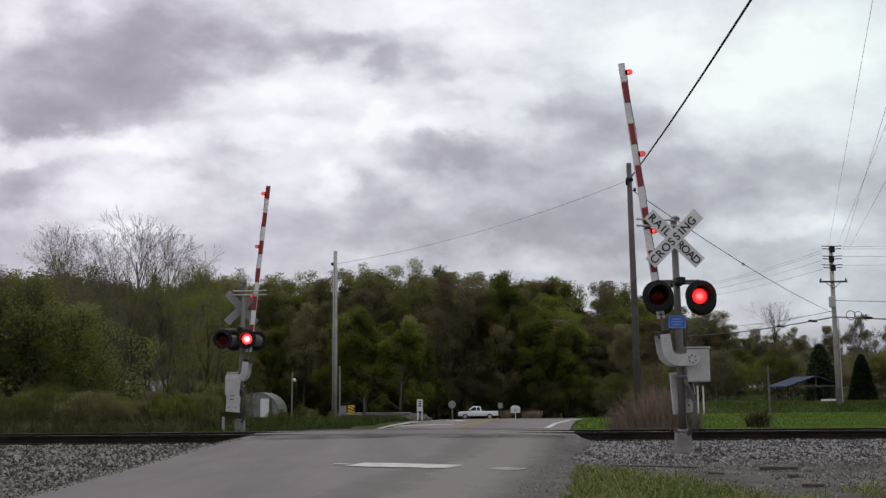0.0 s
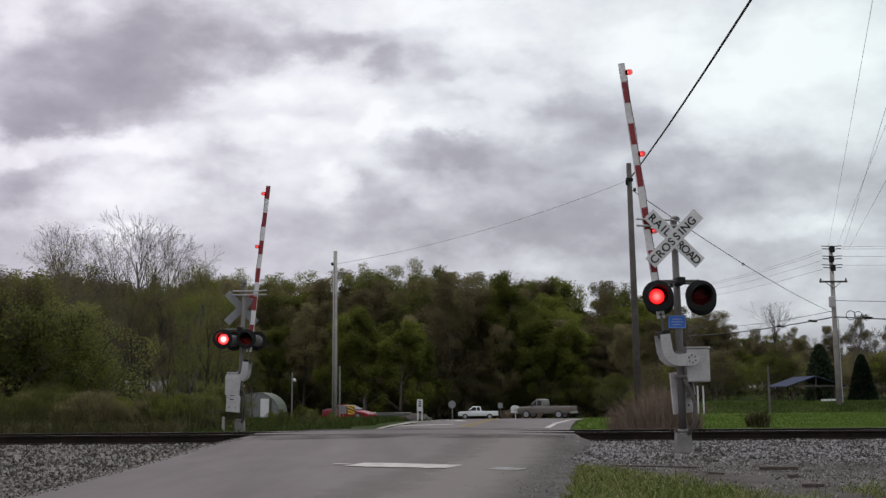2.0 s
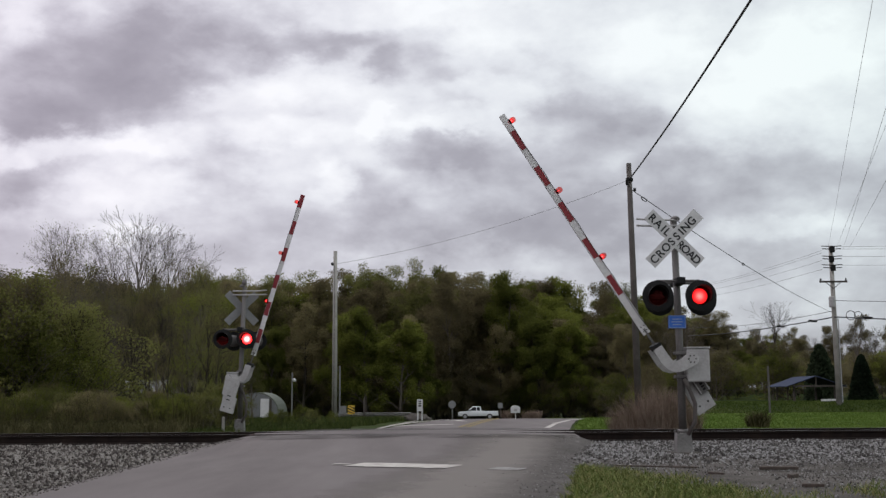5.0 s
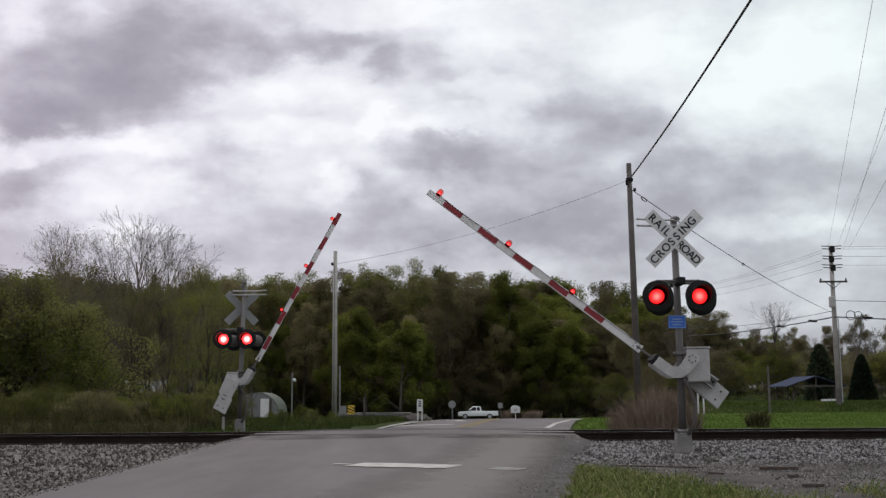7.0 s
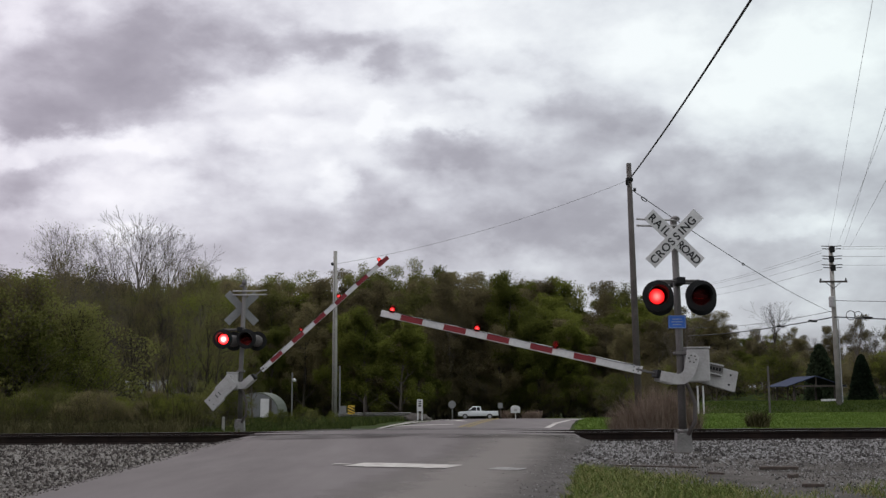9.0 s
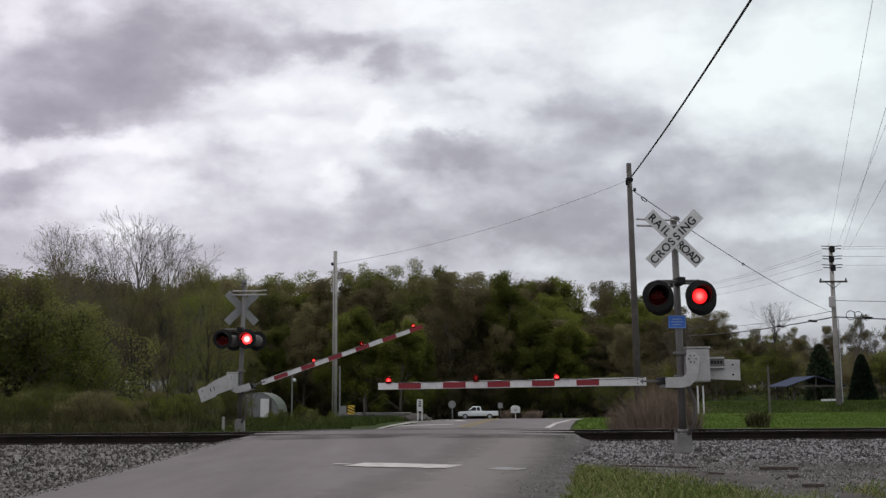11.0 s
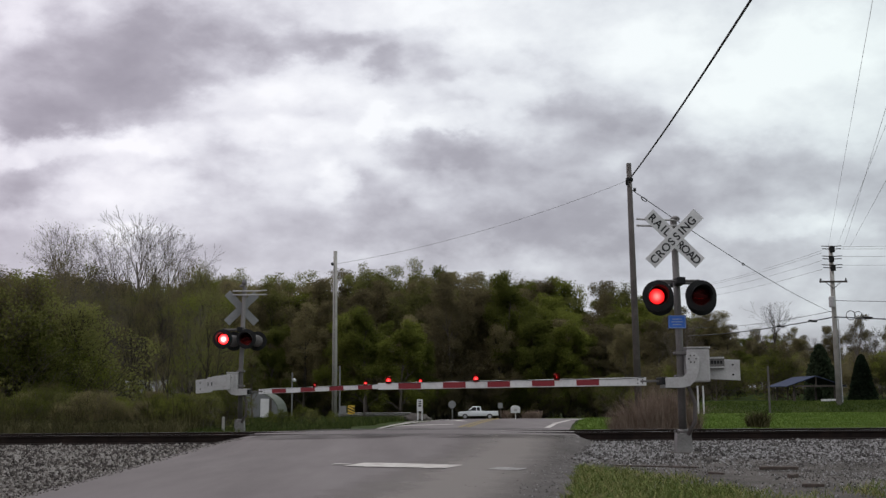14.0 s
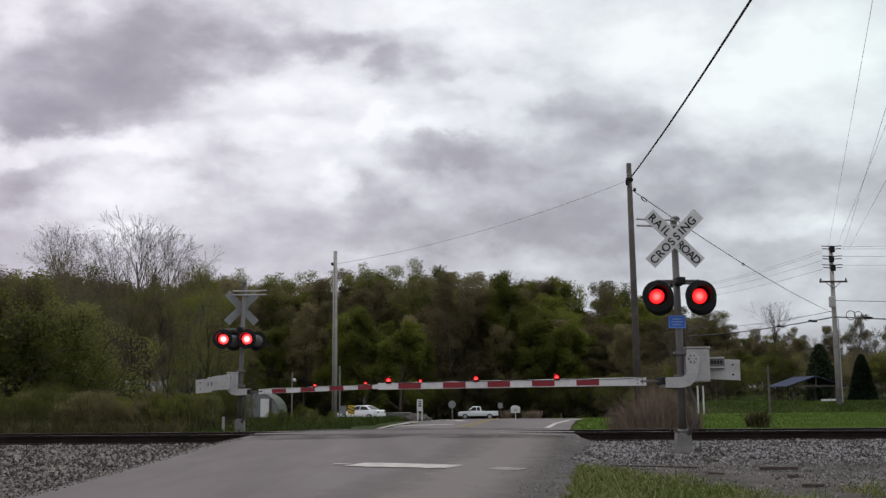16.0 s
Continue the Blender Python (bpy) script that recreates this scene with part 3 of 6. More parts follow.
def gate_arm(parent, pivot, side, reds, drop):
    """The arm with its counterweight, turning about the pivot; built lying level, pointing to side (-1 left, 1 right)."""
    s = side
    arm = part("gate_arm", plate([(s * 0.72, -drop - 0.068), (s * ARM_LENGTH, -drop - 0.054), (s * ARM_LENGTH, -drop + 0.054), (s * 0.72, -drop + 0.068)], 0.035, bevel=0.004), ARM_W, parent, "white and red striped gate arm", pose(*pivot))
    band = 0.047 if s < 0 else 0.056
    for x0, x1 in reds:
        part("red_stripe", plate([(s * x0, -drop - band), (s * x1, -drop - band), (s * x1, -drop + band), (s * x0, -drop + band)], 0.041), ARM_R, arm, "red reflective band")
    # curved lever between the pivot and the arm
    mid = [(0.0, 0.0, 0.108), (0.0, -0.12, 0.100), (-0.005, -0.21, 0.096), (-0.035, -0.295, 0.094), (-0.095, -0.352, 0.090), (-0.18, -0.375, 0.086), (-0.32, -0.375, 0.084), (-0.45, -0.375, 0.082)]
    left, right = [], []
    for i, (x, z, w) in enumerate(mid):
        x0, z0, _ = mid[max(i - 1, 0)]
        x1, z1, _ = mid[min(i + 1, len(mid) - 1)]
        d = Vector((x1 - x0, z1 - z0)).normalized()
        left.append((x + d.y * w, z - d.x * w))
        right.append((x - d.y * w, z + d.x * w))
    cap = [(0.108 * math.cos(radians(a)), 0.108 * math.sin(radians(a))) for a in range(20, 161, 20)]
    outer = left[::-1] + cap[::-1] + right
    for y, nm in ((-0.23, "lever"), (0.23, "lever")):
        part(nm, plate([(-s * x, z) for x, z in outer], 0.02, pose(0, y, 0), bevel=0.003), ALU, arm, "pale curved lever plate")
    part("arm_socket", box(0.32, 0.04, 0.036, (s * 0.66, 0.0, -drop), 0.008), MAST, arm, "dark hinge socket")
    part("cross_tube", box(0.10, 0.44, 0.12, (s * 0.46, 0, -drop), 0.01), BLACK, arm, "dark cross piece")
    for k in range(6):
        a = radians(60 * k)
        part("bolt", lathe([(0.014, -0.008), (0.014, 0.006), (0.008, 0.010)], 8, pose(0.06 * math.cos(a), -0.245, 0.06 * math.sin(a), 90, 0, 0)), MAST, arm)
    cw = [(s * 0.03, -0.30), (-s * 0.44, -0.31), (-s * 0.46, -0.35), (-s * 0.86, -0.37), (-s * 0.86, -0.02), (-s * 0.46, 0.0), (-s * 0.44, 0.05), (s * 0.03, 0.09)] if s > 0 else [(-s * 0.18, -0.32), (-s * 0.86, -0.36), (-s * 0.86, -0.02), (-s * 0.40, 0.0), (-s * 0.18, -0.02)]
    part("counterweight", plate(cw, 0.09, pose(0, 0.16 if s < 0 else -0.24, 0), bevel=0.006), ALU, arm, "pale counterweight plate")
    small = part("counterweight", box(0.26, 0.07, 0.19, (-s * 0.46, 0.08 if s < 0 else -0.1, -0.06), 0.01), MAST if s < 0 else ALU, arm, "smaller bolted weight")
    if s < 0:
        for k in range(2):
            part("rib", box(0.25, 0.02, 0.022, (0.46, 0.038, 0.015 - 0.155 * k), 0.004), ALU, small, "pale edge of the bolted weight")
        for k in range(4):
            part("slot", box(0.034, 0.012, 0.05, (0.385 + 0.05 * k, 0.042, -0.055), 0.003), BLACK, small, "dark slot in the bolted weight")
    pts = []
    for k in range(41):
        x = 0.75 + (4.93 - 0.75) * k / 40
        sagging = abs(math.sin(k * math.pi / 10))
        pts.append((s * x, -0.024, -drop + 0.064 - 0.016 * sagging))
    part("lamp_cable", tube(pts, 0.005, 5), CABLE, arm, "thin black cable along the arm")
    for k in range(4):
        part("bolt", lathe([(0.012, -0.006), (0.012, 0.004), (0.007, 0.008)], 8, pose(s * (0.78 + 0.08 * (k % 2)), -0.022, -drop + (0.03 if k < 2 else -0.03), 90, 0, 0)), MAST, arm)
    for k in range(2):
        part("bolt", lathe([(0.016, -0.01), (0.016, 0.006), (0.009, 0.012)], 8, pose(-s * 0.74, (0.11 if s < 0 else -0.29), -0.10 - 0.16 * k, 90, 0, 0)), BLACK, arm)
    if s > 0:
        for k in range(2):
            part("slot", box(0.02, 0.012, 0.10, (-0.44 + 0.10 * -k, -0.288, -0.14), 0.003), BLACK, arm, "dark slot in the counterweight")
    discs = []
    for x in (4.93, 3.50, 2.18):
        part("arm_lamp", lathe([(0.035, 0.0), (0.05, 0.02), (0.05, 0.10), (0.03, 0.13)], 14, pose(s * x, 0, -drop + 0.035)), LENS, arm, "small red lamp", smooth=True)
        part("lamp_base", box(0.09, 0.05, 0.03, (s * x, 0, -drop + 0.06), 0.005), BLACK, arm)
        d = lathe([(0.040, -0.002), (0.043, 0.0), (0.040, 0.002)], 16, pose(0, 0, 0, 90, 0, 0))
        discs.append((part("lamp_disc", d, BULB_ARM, arm, "glowing red lamp disc", pose(s * x, 0, -drop + 0.092)), pose(s * x, 0, -drop + 0.092)))
    return arm, discs


def make_signal(at, label, side, reds, far):
    """A mast with crossbuck, two pairs of lamps, the gate machine and its arm."""
    sig = root("crossing_signal", pose(*at), label, "crossing signal", "gate signals at the crossing")
    part("mast", tube([(0, 0, 0.2), (0, 0, 1.6), (-0.03 if not far else 0.06, 0, 3.84)], [0.064, 0.060, 0.056], 16), MAST, sig, "weathered round steel mast", smooth=True)
    part("mast_cap", lathe([(0.075, 3.83), (0.075, 3.87), (0.04, 3.90)], 16), MAST, sig)
    b = box(0.27, 0.27, 0.33, (0, 0, 0.165), 0.025)
    for v in b.verts:
        if v.co.z > 0.28:
            v.co.x *= 0.86
            v.co.y *= 0.86
    part("base", b, CONCRETE, sig, "stained square pedestal foot")
    part("base_collar", lathe([(0.10, 0.32), (0.10, 0.36), (0.07, 0.39)], 16), MAST, sig)
    for bx in (-0.13, 0.13):
        for by in (-0.13, 0.13):
            part("anchor_bolt", lathe([(0.016, 0.0), (0.016, 0.05), (0.01, 0.06)], 8, pose(bx * 0.8, by * 0.8, 0.32)), MAST, sig)
    part("footing", box(0.46, 0.46, 0.08, (0, 0, -0.01), 0.02), GRAVEL_BED, sig, "dirty concrete footing")
    crossbuck(sig, -0.03 if far else -0.05, 0.11 if far else -0.11, 3.28 if far else 3.51, far)
    lx, lz = ((-0.43, 0.18), 2.45) if far else ((-0.39, 0.31), 2.54)
    heads = []
    for y, back in ((-0.30, False), (0.24, True)):
        part("cross_arm", tube([(lx[0], y + (0.08 if not back else -0.08), lz + 0.25), (lx[1], y + (0.08 if not back else -0.08), lz + 0.25)], 0.022, 10), MAST, sig)
        for x in lx:
            h = make_lamp(sig, (x + (0.19 if far else 0.13) * back, y, lz - 0.03 * back), back, back and far)
            if not back:
                heads.append(make_disc(h, far))
    part("junction_box", box(0.14, 0.64, 0.12, (0, 0.01, lz + 0.25), 0.02), BLACK, sig)
    px, pz = (0.14, 1.52) if side < 0 else (-0.25, 1.45)
    mx = 0.27 if side < 0 else -0.20
    wide, tall = (0.38, 0.54) if not far else (0.30, 0.44)
    part("gate_machine", box(wide, 0.36, tall, (mx, 0.06, pz - 0.10), 0.03), ALU, sig, "pale gate motor cabinet")
    part("cabinet_lid", box(wide + 0.02, 0.38, 0.03, (mx, 0.06, pz - 0.085 + tall / 2), 0.01), ALU, sig)
    part("clamp", box(0.2, 0.2, 0.05, (0, 0, 1.62), 0.01), MAST, sig)
    part("clamp", box(0.2, 0.2, 0.05, (0, 0, 1.24), 0.01), MAST, sig)
    kz = 3.83 if not far else 3.72
    for dz, end in ((0.0, 0.02), (-0.10, 0.01)):
        part("arm_keeper", tube([(0.03 - 0.28 * far, -0.05, kz + dz), (side * 0.40, -0.06, kz + dz), (side * 0.66, -0.06, kz + dz + end)], 0.018, 8), ALU, sig, "pale bracket that steadies the raised arm")
    part("conduit", tube([(0.03, -0.09, 1.2), (0.10, -0.12, 1.05), (0.19, -0.13, 0.8), (0.17, -0.12, 0.5), (0.06, -0.1, 0.3)], 0.034, 8), DARK_POLE, sig, "curved dark cable conduit", smooth=True)
    arm, discs = gate_arm(sig, (px, -0.02, pz), side, reds, 0.38 if far else 0.345)
    if far:
        part("bell", lathe([(0.03, 3.88), (0.06, 3.89), (0.07, 3.93), (0.06, 4.00), (0.03, 4.04), (0.01, 4.05)], 16, pose(0.05, 0, 0)), MAST, sig, "round grey warning bell", smooth=True)
    return sig, heads, arm, discs, (px, -0.02, pz)


def make_signals():
    reds = [(1.49 + 0.727 * k, 1.86 + 0.727 * k) for k in range(5)]
    near = make_signal((3.88, 17.7, 0.0), "grey steel crossing signal with white crossbuck, red lamps and striped gate", -1, reds, False)
    reds = [(1.06 + 0.747 * k, 1.43 + 0.747 * k) for k in range(5)] + [(4.80, 5.15)]
    far = make_signal((-5.30, 28.2, 0.0), "grey steel crossing signal with crossbuck seen from behind and striped gate", 1, reds, True)
    b = box(0.29, 0.012, 0.21, (0, 0, 0), 0.004)
    s = part("notice_plate", b, BLUE, near[0], "small blue notice plate with pale print", pose(-0.05, -0.09, 2.13))
    for k, w in enumerate((0.16, 0.19, 0.14)):
        part("print_bar", box(w, 0.004, 0.014, (0.0, -0.008, 0.045 - 0.045 * k)), BLUE_BAR, s)
    for dz, dx in ((0.095, 0), (-0.095, 0)):
        part("border", box(0.26, 0.004, 0.007, (0, -0.008, dz)), BLUE_BAR, s)
    for dx in (-0.132, 0.132):
        part("border", box(0.007, 0.004, 0.19, (dx, -0.008, 0)), BLUE_BAR, s)
    return near, far


# ---------------------------------------------------------------- poles and wires
def utility_pole(x, y, z, h, r, mat, label, lean=(0, 0)):
    p = root("utility_pole", pose(x, y, z), label, "utility pole", "poles along the road")
    part("shaft", tube([(0, 0, -0.3), (lean[0] * 0.5, 0, h * 0.5), (lean[0], 0, h)], [r * 1.15, r, r * 0.8], 12), mat, p, smooth=True)
    return p


def sag_wire(a, b, sag, r, name, label, mat=None):
    pts = []
    for k in range(25):
        t = k / 24
        p = Vector(a).lerp(Vector(b), t)
        p.z -= sag * 4 * t * (1 - t)
        pts.append(p)
    return thing(name, tube(pts, r, 6), mat or CABLE, label, "cable", "overhead wires", smooth=True)


# ---------------------------------------------------------------- trees
def branch(bm, rng, p, d, length, r, depth, tips, spread, sides=5, up=0.15, minr=0.008):
    pts, rad = [p], [r]
    n = 3
    for i in range(n):
        d = (d + Vector((rng.uniform(-1, 1), rng.uniform(-1, 1), rng.uniform(-0.6, 1) + up)) * 0.13).normalized()
        p = p + d * (length / n)
        pts.append(p.copy())
        rad.append(max(minr, r * (1 - 0.5 * (i + 1) / n)))
    tube(pts, rad, sides if depth > 1 else 3, bm, caps=False)
    if depth <= 0:
        tips.append((p, d))
        return
    k = rng.choice((2, 3, 3)) if depth > 1 else 3
    for i in range(k):
        a = rng.random() * 2 * math.pi
        side = d.orthogonal().normalized()
        side = Matrix.Rotation(a, 3, d) @ side
        nd = (d + side * spread * rng.uniform(0.6, 1.3)).normalized()
        j = rng.choice((1, 2, 3)) if depth > 1 else 3
        branch(bm, rng, pts[j], nd, length * rng.uniform(0.6, 0.85), rad[j] * 0.7, depth - 1, tips, spread, sides, up, minr)


def leaf_mesh(points, size, rng, mat, name):
    verts, faces = [], []
    for p in points:
        e = Euler((rng.uniform(-1.2, 1.2), rng.uniform(-1.2, 1.2), rng.random() * 6.3)).to_matrix()
        s = size * rng.uniform(0.55, 1.4)
        k = len(verts)
        for q in ((-0.5, -0.35, 0), (0.45, -0.5, 0.1), (0.6, 0.4, 0), (-0.3, 0.55, 0.12)):
            verts.append(Vector(p) + e @ (Vector(q) * s))
        faces.append((k, k + 1, k + 2, k + 3))
    me = bpy.data.meshes.new(name)
    me.from_pydata(verts, [], faces)
    me.materials.append(mat)
    return me


def tree_kind(seed, height, width, leaves, size, mat, bare=False, depth=3, low=0.25, loose=0.042):
    """Trunk mesh and crown mesh of one kind of tree."""
    rng = random.Random(seed)
    bm, tips = bmesh.new(), []
    trunk_r = height * 0.014
    n = 6
    pts, rad = [], []
    p = Vector((0, 0, -0.3))
    for i in range(n + 1):
        pts.append(p.copy())
        rad.append(trunk_r * (1.15 - 0.95 * i / n))
        p = p + Vector((rng.uniform(-1, 1) * 0.02 * height, rng.uniform(-1, 1) * 0.02 * height, height * (0.72 if bare else 0.8) / n))
    tube(pts, rad, 7, bm)
    limbs = 12
    for i in range(limbs):
        f = low + (0.97 - low) * (i + rng.random()) / limbs
        j = min(n - 1, int(f * n))
        q = pts[j].lerp(pts[j + 1], f * n - j)
        a = i * 2.4 + rng.random()
        out = (0.75 if bare else 0.9) * (1 - 0.35 * f)
        d = Vector((math.cos(a) * out, math.sin(a) * out, 0.60 + 0.9 * f)).normalized()
        branch(bm, rng, q, d, width * (0.34 if bare else 0.30) * (1.15 - 0.5 * f), rad[j] * 0.5, depth, tips, 0.62 if not bare else 0.5, 5, 0.18, 0.012 if not bare else 0.007)
    wood = finish(bm, "trunk", BARK)
    crown = None
    if leaves:
        spots = []
        for _ in range(leaves):
            t, d = tips[rng.randrange(len(tips))]
            s = width * loose
            spots.append(t + Vector([max(-1.5, min(1.5, rng.gauss(0, 1))) * s for _ in range(3)]))
        crown = leaf_mesh(spots, size, rng, mat, "crown")
    return wood, crown


def plant(kind, x, y, z, scale, spin, label, category="tree", group="", name="tree"):
    t = root(name, pose(x, y, z, 0, 0, spin), label, category, group)
    w = part("trunk", kind[0], None, t)
    w.scale = scale
    if kind[1]:
        c = part("crown", kind[1], None, t)
        c.scale = scale
    return t


def scatter(name, label, category, mat, spots, h, w, lean, seed, kind="stuff"):
    """Blades that stand on the spots (x, y, z), each one folded triangle pair."""
    rng = random.Random(seed)
    verts, faces = [], []
    for x, y, z in spots:
        a, hh, ww = rng.random() * 6.283, h * rng.uniform(0.35, 1.25), w * rng.uniform(0.6, 1.3)
        dx, dy = math.cos(a) * ww, math.sin(a) * ww
        lx, ly = rng.gauss(0, lean) * hh, rng.gauss(0, lean) * hh
        k = len(verts)
        mx, my = x + lx * 0.38, y + ly * 0.38
        verts += [(x - dx, y - dy, z), (x + dx, y + dy, z), (mx + dx * 0.75, my + dy * 0.75, z + hh * 0.6), (mx - dx * 0.75, my - dy * 0.75, z + hh * 0.6), (x + lx, y + ly, z + hh * 0.97)]
        faces += [(k, k + 1, k + 2, k + 3), (k + 3, k + 2, k + 4)]
    me = bpy.data.meshes.new(name)
    me.from_pydata(verts, [], faces)
    me.materials.append(mat)
    return tagged(new(name, me), label, category, kind=kind)


def make_grass():
    rng = random.Random(8)
    spots = []
    for _ in range(70000):
        x, y = rng.uniform(0.9, 5.2), rng.uniform(8.8, 15.0)
        if rng.random() < grassy(x, y) ** 1.3:
            spots.append((x, y, -0.01))
    for _ in range(1500):
        x, y = rng.uniform(4.5, 6.6), rng.uniform(10, 12.5)
        if noise.noise((x, y, 3)) > 0.1:
            spots.append((x, y, -0.01))
    scatter("verge_grass", "short green and straw coloured grass beside the near ballast", "grass", GRASS, spots, 0.085, 0.0038, 0.7, 1)
    spots = []
    for _ in range(150000):
        y = 26.2 + 34 * rng.random() ** 1.7
        x = rng.uniform(2.5, 0.46 * y + 2)
        e = road_right(y) + 0.25 + 0.3 * noise.noise((y * 0.4, 1, 1))
        if x < e:
            continue
        spots.append((x, y, land(x, y) - 0.04))
    scatter("meadow_grass", "bright green meadow grass beyond the track", "grass", MEADOW, spots, 0.075, 0.013, 0.4, 2)
    spots = []
    for _ in range(100000):
        y = rng.uniform(77, 100)
        x = rng.uniform(9, 0.46 * y + 3)
        if y < 79.5 + 0.53 * (24 - x):
            continue
        spots.append((x, y, land(x, y) - 0.04))
    scatter("bank_grass", "dark green grass on the bank past the side road", "grass", BANK, spots, 0.14, 0.026, 0.35, 3)
    spots = []
    for _ in range(42000):
        y = 26.0 + 22 * rng.random() ** 1.4
        x = rng.uniform(-8.5, -1.5)
        if x > road_left(y) - 0.9 - 0.4 * noise.noise((y * 0.5, 2, 1)) - 0.5 * smooth01(26, 30, y):
            continue
        spots.append((x, y, land(x, y) - 0.04))
    scatter("roadside_weeds", "mixed green weeds and grass beside the far road", "grass", VERGE, spots, 0.22, 0.008, 0.45, 4)
    spots = []
    for _ in range(36000):
        y = 25.4 + 16 * rng.random() ** 1.2
        x = rng.uniform(-0.47 * y - 2, -6.2 - 0.1 * (y - 26))
        spots.append((x, y, land(x, y) - 0.04))
    stems = []
    for _ in range(8000):
        x, y = rng.uniform(-17.5, -6.4), 27.6 + 5.0 * rng.random()
        if noise.noise((x * 0.8, y * 0.5, 11)) > -0.25:
            stems.append((x, y, land(x, y) - 0.04))
    scatter("thicket_stems", "thin brown and green stems of brush along the track", "brush", STEM, stems, 1.05, 0.006, 0.28, 15)
    scatter("track_weeds", "dull green and brown weeds behind the track", "weeds", WEED, spots, 0.45, 0.007, 0.5, 5)
    spots = []
    for i, (cx, cy, cr, ch) in enumerate(((5.0, 28.0, 0.45, 0.85), (5.45, 27.8, 0.5, 1.15), (5.95, 28.1, 0.45, 1.0), (6.35, 28.3, 0.35, 0.7), (4.6, 28.2, 0.35, 0.55))):
        spots = []
        for _ in range(1250):
            r, a = rng.random() ** 0.6 * cr, rng.random() * 6.283
            spots.append((cx + r * math.cos(a), cy + r * math.sin(a), -0.05))
        scatter("dry_brush", "clump of dry reddish brown stalks beside the track", "brush", BRUSH, spots, ch * 1.05, 0.0034, 0.30, 60 + i)
    spots = []
    for _ in range(1600):
        r, a = rng.random() ** 0.7, rng.random() * 6.283
        cx, cr = (5.85, 0.42) if rng.random() < 0.5 else (8.1, 0.9)
        px, py = cx + cr * r * math.cos(a), 101 + 0.5 * r * math.sin(a)
        spots.append((px, py, land(px, py)))
    scatter("brush_pile", "heap of reddish brown brush beside the post box", "brush", BRUSH, spots, 0.75, 0.02, 0.5, 9)
    spots = []
    for _ in range(900):
        r, a = rng.random() ** 0.7, rng.random() * 6.283
        spots.append((8.8 + 0.3 * r * math.cos(a), 30.5 + 0.3 * r * math.sin(a), 0.0))
    scatter("meadow_weed", "small dark weed clump in the meadow", "weeds", WEED, spots, 0.42, 0.012, 0.4, 7)


